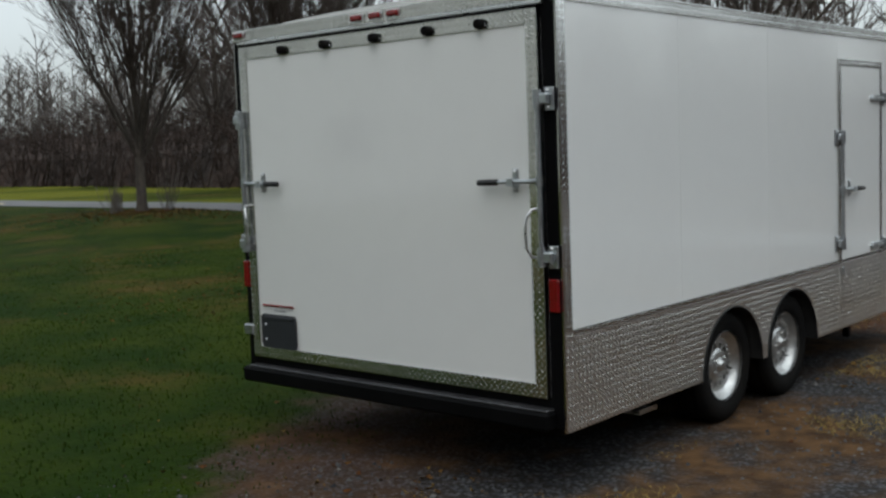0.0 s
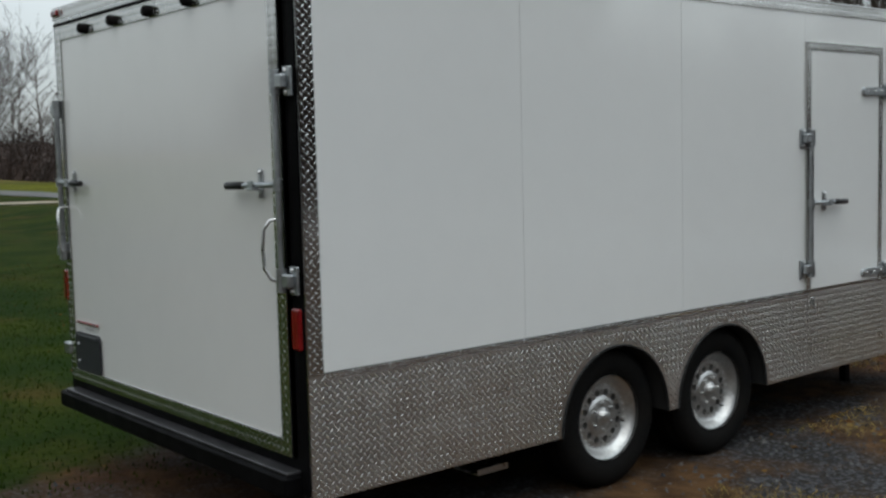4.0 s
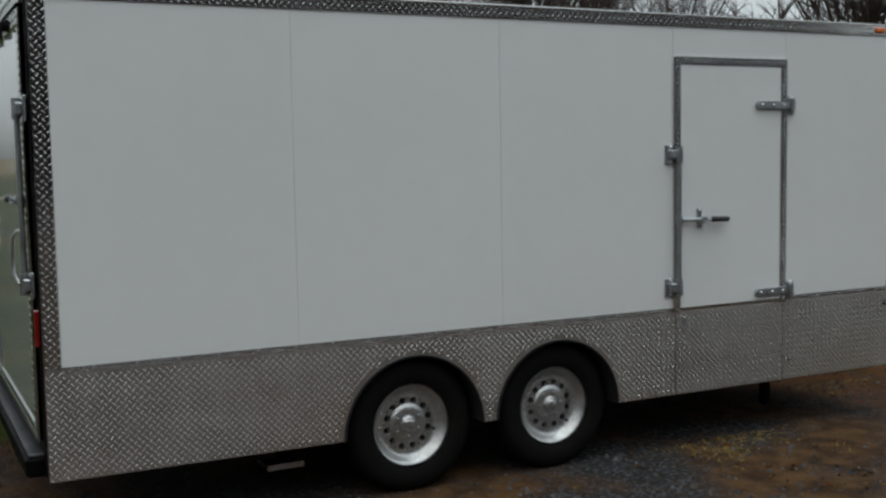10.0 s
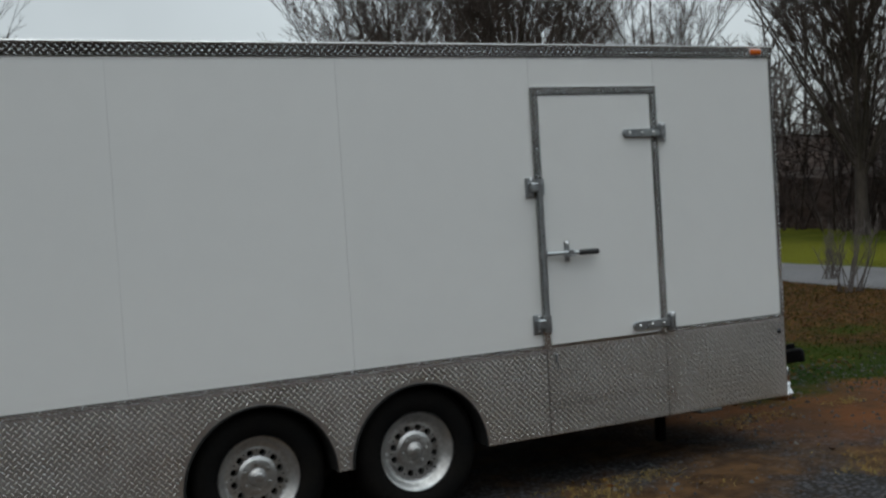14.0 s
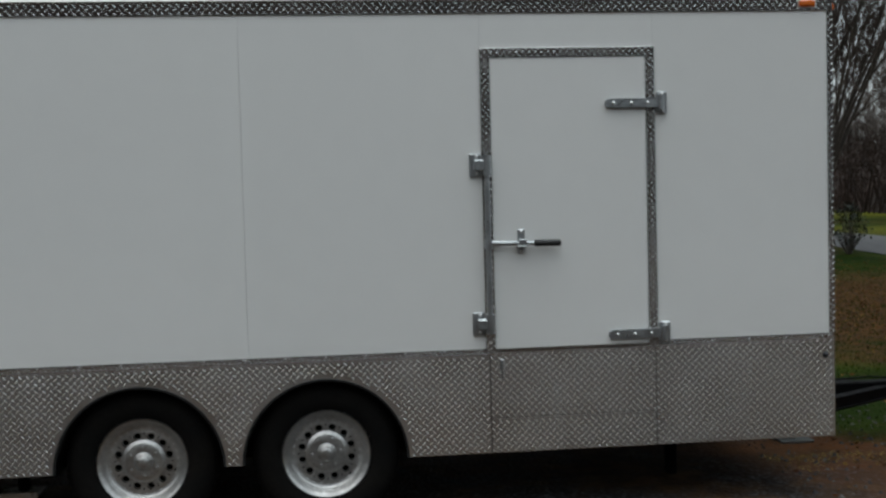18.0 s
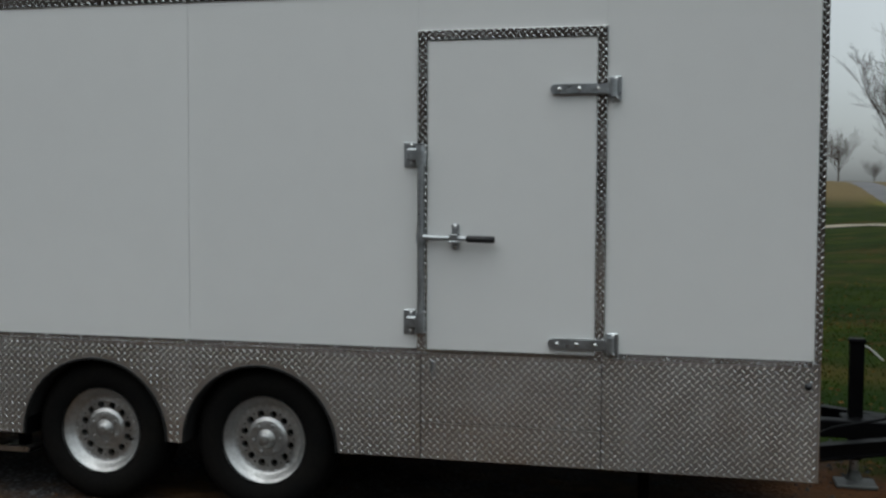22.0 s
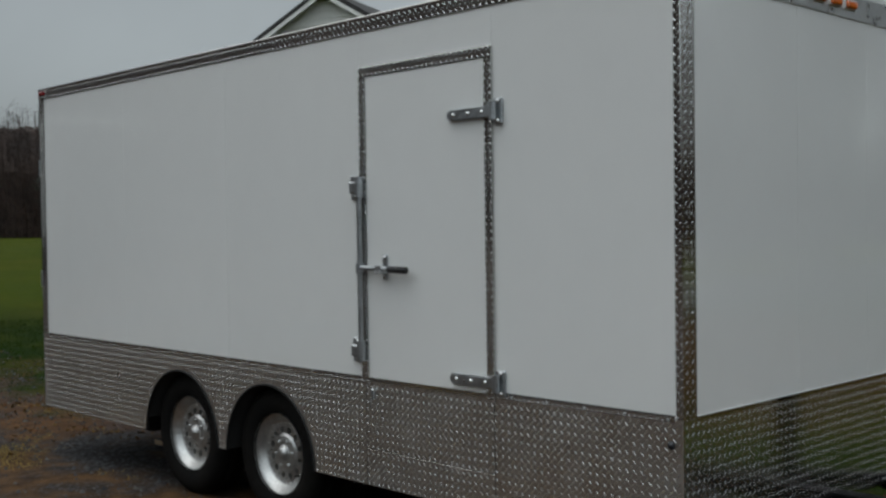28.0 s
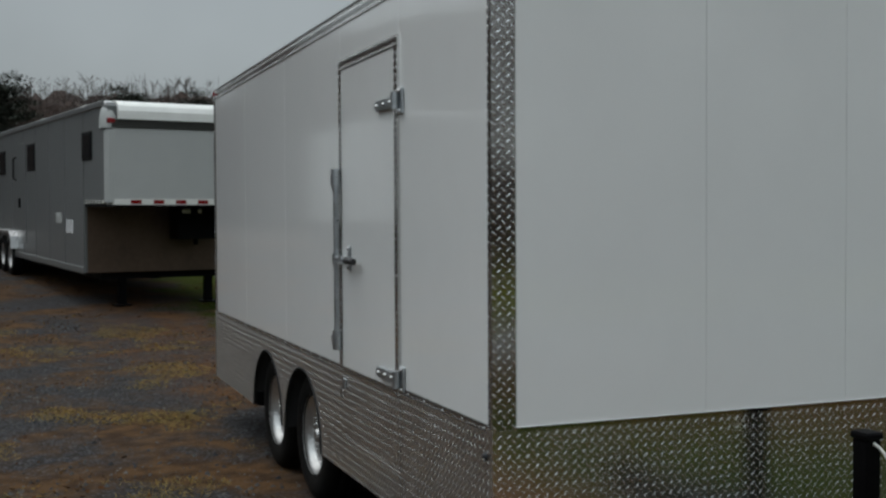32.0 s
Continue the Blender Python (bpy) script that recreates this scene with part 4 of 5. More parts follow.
P("pin", Geo().tube([(5.28, 1.248, 0.165), (5.46, 1.248, 0.165)], 0.008, 8), M_ZINC, "", jack)
P("crank", Geo().tube([(5.40, 1.248, 0.715), (5.43, 1.252, 0.70), (5.50, 1.259, 0.637)], 0.005, 8), M_CABLE, "pale thin crank rod", jack)
P("safety_cable", Geo().tube([(5.09, 0.62, 0.36), (5.2, 0.66, 0.40), (5.45, 0.8, 0.425), (5.75, 0.98, 0.40), (6.0, 1.08, 0.365)], 0.006, 6), M_BLACK, "thin black cable over the tongue")
for x, y, z in ((1.10, 0.30, 0.15), (4.30, 0.30, 0.06)):
    st = P("stabiliser_leg", Geo().box(x + 0.02, x + 0.07, y, y + 0.05, z + 0.01, 0.33, 0.004), M_BLACK, "drop-leg stabiliser")
    if x < 2:
        P("foot", Geo().box(x - 0.06, x + 0.13, y - 0.07, y + 0.1, z - 0.01, z + 0.006, 0.004).box(x - 0.06, x + 0.13, y - 0.075, y - 0.068, z - 0.01, z + 0.02, 0.002), M_ALU, "flat galvanised foot", st)

# crumpled metal block under the coupler
fg = Geo()
fr = random.Random(4)
for j in range(7):
    r = (0.075, 0.085, 0.06, 0.055, 0.062, 0.05, 0.055)[j]
    for k in range(14):
        w = 2 * math.pi * k / 14
        q = r * (0.75 + 0.5 * fr.random())
        fg.v.append((q * math.cos(w), q * math.sin(w), 0.262 * j / 6))
fg.f = [(j * 14 + k, j * 14 + (k + 1) % 14, j * 14 + 14 + (k + 1) % 14, j * 14 + 14 + k) for j in range(6) for k in range(14)] + [tuple(range(14))[::-1], tuple(range(84, 98))]
fg.s = [False] * len(fg.f)
solid("support_stand", fg, M_FOIL, "crumpled bright metal stand propping the tongue", "stand", at=(6.05, 1.115, 0.0))


# ---- trees ----
def bare_tree(seed, height, spread, trunk_r, fork=0.18, stems=7, dense=1.0, lean=0.0):
    """Trunk with limbs, and the finer branching; a vase-shaped bare crown."""
    r = random.Random(seed)
    wood, twig = Geo(), Geo()

    def limb(p, d, length, rad, level):
        pts, rads = [p], [rad]
        n = 4 if level < 2 else 3 if level < 3 else 2
        q, e = p.copy(), d.copy()
        for i in range(n):
            up = 0.22 if level < 3 else 0.1
            e = (e + Vector((r.uniform(-1, 1), r.uniform(-1, 1), r.uniform(-0.4, 1) * up + up * 0.4)) * (0.07 + 0.045 * level)).normalized()
            q = q + e * (length / n)
            pts.append(q.copy())
            rads.append(rad * (1 - 0.78 * (i + 1) / n) + 0.0035)
        (wood if level < 2 else twig).tube(pts, rads, 7 if level < 1 else 5 if level < 2 else 3, False)
        if level >= 4:
            return
        kids = {0: 7, 1: 6, 2: 5, 3: 4}[level]
        kids = max(2, int(kids * dense + r.random()))
        for k in range(kids):
            f = 0.18 + 0.8 * (k + r.random() * 0.8) / kids
            i = min(n - 1, int(f * n))
            t = f * n - i
            at_ = pts[i].lerp(pts[i + 1], min(1, t))
            side = Vector((r.uniform(-1, 1), r.uniform(-1, 1), r.uniform(-0.15, 0.8))).normalized()
            dd = (e * 0.75 + side * (0.62 if level else 0.5)).normalized()
            limb(at_, dd, length * r.uniform(0.32, 0.56), max(0.004, rad * 0.42 * (1 - 0.5 * f)), level + 1)

    zf = height * fork
    base = [Vector((0, 0, -0.1)), Vector((0.01, 0, 0.25)), Vector((0.02 + lean * 0.4, 0.01, zf * 0.6)), Vector((0.03 + lean, 0.02, zf * 1.15))]
    wood.tube(base, [trunk_r * 1.45, trunk_r * 1.05, trunk_r * 0.95, trunk_r * 0.8], 10, False)
    leader = [base[-1], base[-1] + Vector((0.1 * lean, 0.05, height * 0.3)), base[-1] + Vector((0.2 * lean, 0.1, height * 0.62))]
    wood.tube(leader, [trunk_r * 0.75, trunk_r * 0.4, 0.02], 7, False)
    for k in range(stems):
        w = 2 * math.pi * (k + r.random() * 0.7) / stems
        z = zf * (0.75 + 0.5 * r.random()) + (height * 0.3 * r.random() if k % 2 else 0)
        tilt = spread * r.uniform(0.55, 1.25)
        d = Vector((math.cos(w) * tilt, math.sin(w) * tilt, 1)).normalized()
        limb(Vector((0.03 + lean * min(1, z / zf), 0.02, z)), d, (height - z) * r.uniform(0.6, 0.85), trunk_r * r.uniform(0.2, 0.34), 0 if k % 3 == 0 else 1)
    return wood, twig


def plant_tree(name, made, label, category, x, y, turn=0, group="", size=1.0):
    wood, twig = made
    e = thing(name, label, category, (x, y, gh(x, y)), turn, group)
    e.scale = (size, size, size)
    part("trunk", wood, M_BARK, e, "grey-brown trunk and limbs")
    part("crown", twig, M_CROWN, e, "leafless crown of fine twigs")
    return e


pear = plant_tree("bare_tree", bare_tree(11, 8.6, 0.5, 0.135, 0.16, 28, 1.0), "tall bare vase-shaped tree beside the lane", "tree", 12.33, 22.08, 0, "bare trees by the lane")
oak = plant_tree("bare_tree", bare_tree(23, 10.5, 0.6, 0.16, 0.2, 18, 0.95, 0.3), "wide-branching bare tree behind the lane", "tree", 25.0, 27.5, 30, "bare trees by the lane")
for src, x, y, turn, size in ((pear, 12.75, 16.3, 100, 1.05), (pear, 23.2, 16.4, 330, 1.25), (oak, 21.5, 9.2, 200, 1.0), (oak, 28.0, 38.5, 140, 0.9), (oak, 31.0, 15.0, 300, 1.0),
                              (pear, 30.0, 3.5, 20, 1.2), (pear, 14.5, 52.0, 10, 0.95)):
    m = pose(x, y, gh(x, y), 0, 0, turn)
    c = copy_thing(src, m)
    c.scale = (size, size, size)
young = plant_tree("young_tree", bare_tree(31, 8.5, 0.6, 0.075, 0.17, 14, 0.55), "slender young bare tree on the lawn", "tree", 0.2, 21.6, 40)
for x, y, turn, size in ((30.4, 230, 75, 0.95), (26.0, 236, 190, 0.5), (38.5, 240, 10, 0.45), (43, 228, 130, 0.5)):
    far_tree = copy_thing(oak, pose(x, y, gh(x, y), 0, 0, turn))
    far_tree.scale = (size * 1.15, size * 1.15, size)
    tagged(far_tree, "distant bare tree on the far side of the field", "tree", "far trees")


def shrub(seed, h, n):
    r = random.Random(seed)
    g = Geo()
    for k in range(n):
        w, t = r.uniform(0, 6.28), r.uniform(0.1, 0.55)
        d = Vector((math.cos(w) * t, math.sin(w) * t, 1)).normalized()
        p = Vector((r.uniform(-0.15, 0.15), r.uniform(-0.15, 0.15), -0.03))
        hh = h * r.uniform(0.6, 1.0)
        mid = p + d * hh * 0.5 + Vector((r.uniform(-0.06, 0.06), r.uniform(-0.06, 0.06), 0))
        g.tube([p, mid, p + d * hh], [0.012, 0.008, 0.003], 4, False)
        for q in range(7):
            f = r.uniform(0.3, 0.95)
            a = p + d * hh * f
            e = (d + Vector((r.uniform(-1, 1), r.uniform(-1, 1), r.uniform(-0.2, 0.8))) * 0.9).normalized()
            g.tube([a, a + e * hh * r.uniform(0.12, 0.28)], [0.005, 0.002], 3, False)
    return g


for seed, x, y, h in ((5, 12.2, 16.6, 0.9), (6, 12.4, 6.5, 1.35), (12, 13.6, 8.1, 0.9), (13, 12.7, 5.7, 0.6), (7, 11.6, 22.2, 0.8), (8, 12.9, 21.7, 1.15), (10, 12.0, 22.7, 0.7)):
    s = solid("shrub", shrub(seed, h, 16), M_TWIG, "small leafless shrub in the leaf litter", "shrub", at=(x, y, gh(x, y)), group="bare shrubs")

bush = thing("evergreen_shrub", "small dark evergreen shrub beside the tree", "shrub", (13.1, 16.0, gh(13.1, 16.0)))
br_ = random.Random(14)
stems, leaves = Geo(), Geo()
for k in range(46):
    w, h = br_.uniform(0, 6.28), br_.uniform(0.25, 0.95)
    rr = 0.34 * math.sin(math.pi * min(1, h / 1.05)) * br_.uniform(0.4, 1.1)
    tip = Vector((math.cos(w) * rr, math.sin(w) * rr, h))
    stems.tube([(0.02 * math.cos(w), 0.02 * math.sin(w), -0.03), tip * 0.6, tip], [0.008, 0.006, 0.003], 4, False)
    for q in range(16):
        a = tip + Vector((br_.gauss(0, 0.07), br_.gauss(0, 0.07), br_.gauss(0, 0.06)))
        d = Vector((br_.uniform(-1, 1), br_.uniform(-1, 1), br_.uniform(-0.3, 1))).normalized() * 0.06
        s = Vector((-d.y, d.x, 0.01)) * 0.4
        leaves.add([a - s, a + d, a + s, a - d * 0.6], [(0, 1, 2, 3)])
part("stem", stems, M_TWIG, bush)
part("foliage", leaves, M_PINE, bush, "dark green small leaves")

# winter woods beyond the lane and round the yard
wr = random.Random(77)
wood_line = [(22, 92), (27, 75), (28.5, 54), (25.5, 36), (23.8, 25), (24.5, 16), (28, 9), (31, -8), (35, -35), (40, -70)]
yard_line = [(-120, -60), (-105, -20), (-98, 12), (-97, 18)]
far_yard_line = [(-97, 18), (-92, 45), (-80, 75), (-60, 110)]
south_line = [(72, -72), (40, -40), (5, -33), (-25, -27), (-46, -20), (-60, -12)]


def along(line, f):
    d = [math.dist(a, b) for a, b in zip(line, line[1:])]
    s = f * sum(d)
    for (a, b), q in zip(zip(line, line[1:]), d):
        if s <= q:
            return a[0] + (b[0] - a[0]) * s / q, a[1] + (b[1] - a[1]) * s / q
        s -= q
    return line[-1]


def woods(name, line, count, depth, hmin, hmax, label, twigs=26):
    g = Geo()
    thin = 0.1 if line is wood_line else 0.16
    for k in range(count):
        x, y = along(line, wr.random())
        x, y = x + wr.uniform(4, depth + 4) * (1 if x > 0 else -1), y + wr.uniform(-4, 4)
        z, h = gh(x, y), wr.uniform(hmin, hmax)
        bend = Vector((wr.uniform(-0.06, 0.06), wr.uniform(-0.06, 0.06), 1))
        top = Vector((x, y, z)) + bend * h
        g.tube([(x, y, z - 0.2), Vector((x, y, z)) + bend * h * 0.5, top], [thin, thin * 0.6, 0.015], 5, False)
        for q in range(twigs):
            f = wr.uniform(0.22, 0.98)
            a = Vector((x, y, z)) + bend * h * f
            w, up = wr.uniform(0, 6.28), wr.uniform(0.5, 1.5)
            d = Vector((math.cos(w), math.sin(w), up)).normalized()
            ln = h * (1.05 - f) * wr.uniform(0.2, 0.5) + 0.5
            e = a + d * ln
            g.tube([a, e], [0.045, 0.012], 3, False)
            for s in range(3):
                b = a.lerp(e, wr.uniform(0.3, 0.95))
                g.tube([b, b + Vector((d.x + wr.uniform(-0.8, 0.8), d.y + wr.uniform(-0.8, 0.8), d.z + wr.uniform(-0.3, 0.6))).normalized() * ln * 0.45], [0.02, 0.007], 3, False)
    return solid(name, g, M_TWIG, label, "woods", "stuff", fix=False)


def brush(name, line, width, height, label, stray=0.98, uneven=0.10):
    """A tangled bank of undergrowth along a line, uneven in height and outline, with loose sticks standing out of it."""
    g = Geo()
    n, m = 320, 9
    for i in range(n):
        x, y = along(line, i / (n - 1))
        sx = 1 if x > 0 else -1
        for j in range(m):
            v = j / (m - 1)
            nn = 0.7 * noise.noise((x * 0.12, y * 0.12, v * 3)) + 0.5 * noise.noise((x * 0.8, y * 0.8, v * 6)) + 0.3 * noise.noise((x * 2.3, y * 2.3, v * 9))
            hh = 0 if j == 0 else height * min(0.95, 0.45 + 0.09 * j) * (0.9 + uneven * nn)
            px = x + sx * (v * width + nn * 0.9)
            g.v.append((px, y + 0.5 * noise.noise((x, y, v)), gh(px, y) - 0.1 + max(0, hh)))
    g.f = [(i * m + j, i * m + j + 1, i * m + m + j + 1, i * m + m + j) for i in range(n - 1) for j in range(m - 1)]
    g.s = [False] * len(g.f)
    for k in range(3600):
        x, y = along(line, wr.random())
        x += (1 if x > 0 else -1) * wr.uniform(-1.0, width * 0.7)
        y += wr.uniform(-1, 1)
        z = gh(x, y)
        h = height * wr.uniform(0.5, stray) * (0.94 + 0.12 * noise.noise((x * 0.12, y * 0.12, 2.0)))
        tip = Vector((x + wr.uniform(-1.2, 1.2), y + wr.uniform(-1.2, 1.2), z + h))
        g.tube([(x, y, z - 0.1), tip], [0.05, 0.012], 3, False)
        for s in range(3):
            a = tip.lerp(Vector((x, y, z)), wr.uniform(0.0, 0.3))
            g.tube([a, a + Vector((wr.uniform(-1, 1), wr.uniform(-1, 1), wr.uniform(0, 0.9)))], [0.022, 0.008], 3, False)
    return solid(name, g, M_BRUSH, label, "undergrowth", "stuff", fix=False)


woods("woods", wood_line, 330, 24, 5.5, 10.5, "leafless winter woods beyond the lane")
brush("undergrowth", wood_line, 7, 3.5, "dark tangled winter undergrowth", 1.25, 0.26)
woods("woods", yard_line, 150, 14, 12, 15.5, "leafless trees behind the yard", 46)
woods("woods", far_yard_line, 90, 14, 9, 12.5, "leafless trees at the far edge of the yard", 36)
brush("undergrowth", far_yard_line, 8, 12.8, "dark tangled winter undergrowth", 1.04)
brush("undergrowth", yard_line, 8, 15.0, "dark tangled winter undergrowth", 1.0, 0.14)
woods("woods", south_line, 90, 14, 9, 13, "leafless trees at the edge of the yard", 14)
brush("undergrowth", south_line, 8, 14.0, "dark tangled winter undergrowth")


def pine(seed, h):
    r = random.Random(seed)
    trunk = Geo().tube([(0, 0, -0.1), (0.1, 0, h * 0.5), (0.15, 0.05, h * 0.95)], [0.22, 0.15, 0.03], 7, False)
    crown = Geo()
    for k in range(46):
        f = r.uniform(0.3, 1.0)
        w = r.uniform(0, 6.28)
        reach = (1.15 - f) * h * 0.45 * r.uniform(0.15, 1.0) + 0.3
        c = Vector((math.cos(w) * reach, math.sin(w) * reach, h * f))
        trunk.tube([(0.1, 0, h * f - 0.3), c], [0.05, 0.015], 3, False)
        for q in range(210):
            a = c + Vector((r.gauss(0, 0.62), r.gauss(0, 0.62), r.gauss(0, 0.2)))
            d = Vector((r.uniform(-1, 1), r.uniform(-1, 1), r.uniform(-0.2, 0.6))).normalized() * r.uniform(0.25, 0.5)
            s = Vector((-d.y, d.x, r.uniform(-0.1, 0.1))) * 0.32
            crown.add([a - s * 0.6, a + d, a + s * 0.6], [(0, 1, 2)])
    return trunk, crown


first_pine = None
for k, (x, y, h) in enumerate(((-78, 6.8, 0.87), (-88, 13.6, 0.95), (-84, -1.6, 0.98), (-86, 11.6, 0.84), (-92, -4, 1.08), (-86, 28.6, 0.96), (-84, 40, 0.66))):
    if first_pine is None:
        tr, cr = pine(3, 12.2)
        first_pine = thing("pine_tree", "dark evergreen pine behind the yard", "tree", (x, y, gh(x, y)), 0, "pines behind the yard")
        first_pine.scale = (h, h, h)
        part("trunk", tr, M_BARK, first_pine)
        part("crown", cr, M_PINE, first_pine, "dark green needles")
    else:
        c = copy_thing(first_pine, pose(x, y, gh(x, y), 0, 0, 70 * k))
        c.scale = (h, h, h)

# ---- things on the lawn ----
bg_ = Geo()
bm = bmesh.new()
bmesh.ops.create_icosphere(bm, subdivisions=4, radius=1)
for v in bm.verts:
    p = v.co.copy()
    q = Vector([math.copysign(abs(c) ** 0.36, c) for c in p])
    t = 0.5 + 0.5 * q.z
    q = Vector((q.x * (0.43 - 0.22 * t) - 0.10 * t, q.y * (0.34 - 0.16 * t), 0.80 * t - 0.05 - 0.07 * q.x * t))
    v.co = q + p * (0.035 * noise.noise(p * 1.9) + 0.02 * noise.noise(p * 5) + 0.008 * noise.noise(p * 13))
bm.verts.index_update()
bg_.add([v.co for v in bm.verts], [[v.index for v in f.verts] for f in bm.faces], False)
bm.free()
solid("boulder", bg_, M_ROCK, "pale grey upright boulder on the lawn", "boulder", at=(8.32, 10.2, gh(8.32, 10.2) - 0.02), turn=12).scale = (0.84, 0.84, 0.9)

pd = thing("pedestal", "grey box-shaped utility pedestal with pale lid on the lawn", "utility box", (13.75, 2.28, gh(13.75, 2.28)), 12)
part("body", Geo().box(-0.3, 0.3, -0.32, 0.32, -0.05, 0.70, 0.02), M_ROCK, pd)
part("lid", Geo().box(-0.33, 0.33, -0.35, 0.35, 0.70, 0.76, 0.015), M_VENT, pd, "pale lid")

mb = thing("mailbox", "silver roadside mailbox on a timber post", "mailbox", (14.2, 14.75, gh(14.2, 14.75) - 0.25), -55)
part("post", Geo().box(-0.05, 0.05, -0.05, 0.05, -0.1, 0.98, 0.006), M_WOODPOST, mb)
part("arm", Geo().box(-0.08, 0.42, -0.04, 0.04, 0.9, 0.98, 0.005), M_WOODPOST, mb)
outline = [(-0.085, 0.98), (0.085, 0.98), (0.085, 1.09)] + [(0.085 * math.cos(math.pi * k / 10), 1.09 + 0.085 * math.sin(math.pi * k / 10)) for k in range(1, 10)] + [(-0.085, 1.09)]
part("box", Geo().prism(outline, -0.03, 0.45, "x"), M_ALU, mb, "dented silver metal box")
part("flag", Geo().box(0.1, 0.112, -0.10, -0.09, 1.04, 1.2).box(0.1, 0.2, -0.10, -0.09, 1.15, 1.2), M_RED, mb)

fp = thing("fence_post", "thin galvanised fence post at the yard's edge", "fence post", (-12.6, 3.5, gh(-12.6, 3.5)))
part("post", Geo().tube([(0, 0, -0.1), (0, 0, 1.62)], 0.026, 10), M_POST, fp)
part("cap", Geo().lathe([(0.0, 0.035), (0.02, 0.03), (0.034, 0.01), (0.034, -0.02)], (0, 0, 1.62), 12, "z"), M_POST, fp)


# ---- gooseneck trailer ----
gt = thing("gooseneck_trailer", "long white gooseneck living-quarters trailer, its sides greyed for shade, parked on the gravel", "trailer", (-7.487, -0.208, 0.091), 9.0)
gt.matrix_basis = pose(-7.487, -0.208, 0.091, 0, 1.0, 9.0)


def Q(name, g, material, label="", parent=None, at=None):
    return part(name, g, material, parent or gt, label, at)


def below(x, y):
    """Height of the ground under a spot of the trailer, in the trailer's own measure."""
    w = gt.matrix_basis @ Vector((x, y, 0))
    return gh(w.x, w.y) - w.z


# local: x runs from the nose (0) back to negative; y across 0..NW
NW, BX, GL = 2.555, -1.333, -11.8
# body and sides wear the darker copy; their shade is in the colour
Q("box", Geo().prism([(0, 0.573), (NW - 0.17, 0.573), (NW - 0.05, 1.58), (NW, 1.62), (NW, 3.0), (0, 3.0)], GL, BX, "x"), M_GOOSE_SIDE, "trailer body with the side's shade in its grey")
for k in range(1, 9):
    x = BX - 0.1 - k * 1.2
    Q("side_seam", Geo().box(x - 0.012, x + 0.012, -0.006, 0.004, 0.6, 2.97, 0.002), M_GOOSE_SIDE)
Q("bottom_rail", Geo().box(GL, BX, -0.012, 0.02, 0.56, 0.66, 0.006), M_GOOSE_SIDE, "bottom rail in the shade-darkened skin")
Q("roof_rail", Geo().box(GL, -0.1, -0.02, 0.02, 2.93, 3.02, 0.012), M_GOOSE_SIDE, "roof rail in the shade-darkened skin")
Q("nose", Geo().box(BX - 0.02, -0.01, 0.002, NW - 0.002, 1.58, 2.995, 0.05), M_GOOSE_SIDE, "overhanging nose, its sides darkened for shade")
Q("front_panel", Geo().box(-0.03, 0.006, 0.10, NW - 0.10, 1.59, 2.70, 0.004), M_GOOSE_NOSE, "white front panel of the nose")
cap = Geo()
pr = [(0.06, 2.765), (0.06, 2.88), (0.03, 2.95), (-0.04, 3.0), (-0.2, 3.03), (-0.6, 3.03)]
cap.prism(pr + [(-0.6, 2.765)], 0.17, NW - 0.17, "y")
Q("roof_cap", cap, M_VENT, "rounded white front roof cap")
Q("roof", Geo().box(GL, -0.35, 0.03, NW - 0.03, 2.985, 3.04, 0.02), M_GOOSE, "white roof")
Q("front_band", Geo().box(-0.02, 0.022, 0.08, NW - 0.08, 2.645, 2.765, 0.008), M_BAND, "dark bronze band under the roof cap")
for y0 in (0.0, NW - 0.16):
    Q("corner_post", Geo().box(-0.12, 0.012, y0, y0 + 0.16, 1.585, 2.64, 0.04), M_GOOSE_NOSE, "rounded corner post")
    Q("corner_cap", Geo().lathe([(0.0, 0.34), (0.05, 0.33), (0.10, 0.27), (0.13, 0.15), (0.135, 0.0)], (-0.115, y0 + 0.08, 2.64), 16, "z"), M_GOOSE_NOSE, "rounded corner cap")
    Q("marker_lamp", Geo().box(-0.06, 0.03, y0 + 0.02, y0 + 0.14, 2.70, 2.78, 0.015), M_RED, "red corner marker lamp")
Q("stone_guard", Geo().prism([(0.01, 0.573), (NW - 0.18, 0.573), (NW - 0.06, 1.58), (0.01, 1.58)], BX - 0.01, BX + 0.02, "x"), M_GOOSE_FRONT, "front wall below the nose, ground reflection painted into its brown")
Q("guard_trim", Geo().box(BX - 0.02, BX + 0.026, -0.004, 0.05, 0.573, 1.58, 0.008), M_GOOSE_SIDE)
Q("nose_floor", Geo().box(BX, -0.01, 0.02, NW - 0.02, 1.555, 1.585), M_BLACK, "black underside of the nose")
tape = Q("reflective_tape", Geo().box(-0.005, 0.012, 0.10, NW - 0.12, 1.585, 1.665, 0.002), M_LENS, "white reflective tape along the nose")
for k in range(7):
    y = 0.34 + k * 0.318
    Q("red_block", Geo().box(0.006, 0.015, y, y + 0.15, 1.60, 1.655), M_RED, "", tape)
stape = Q("reflective_tape", Geo().box(BX + 0.05, -0.12, -0.008, 0.004, 1.60, 1.65, 0.002), M_LENS, "white reflective tape along the side")
for k in range(6):
    Q("red_block", Geo().box(BX + 0.1 + k * 0.19, BX + 0.19 + k * 0.19, -0.012, -0.004, 1.605, 1.645), M_BAND, "", stape)
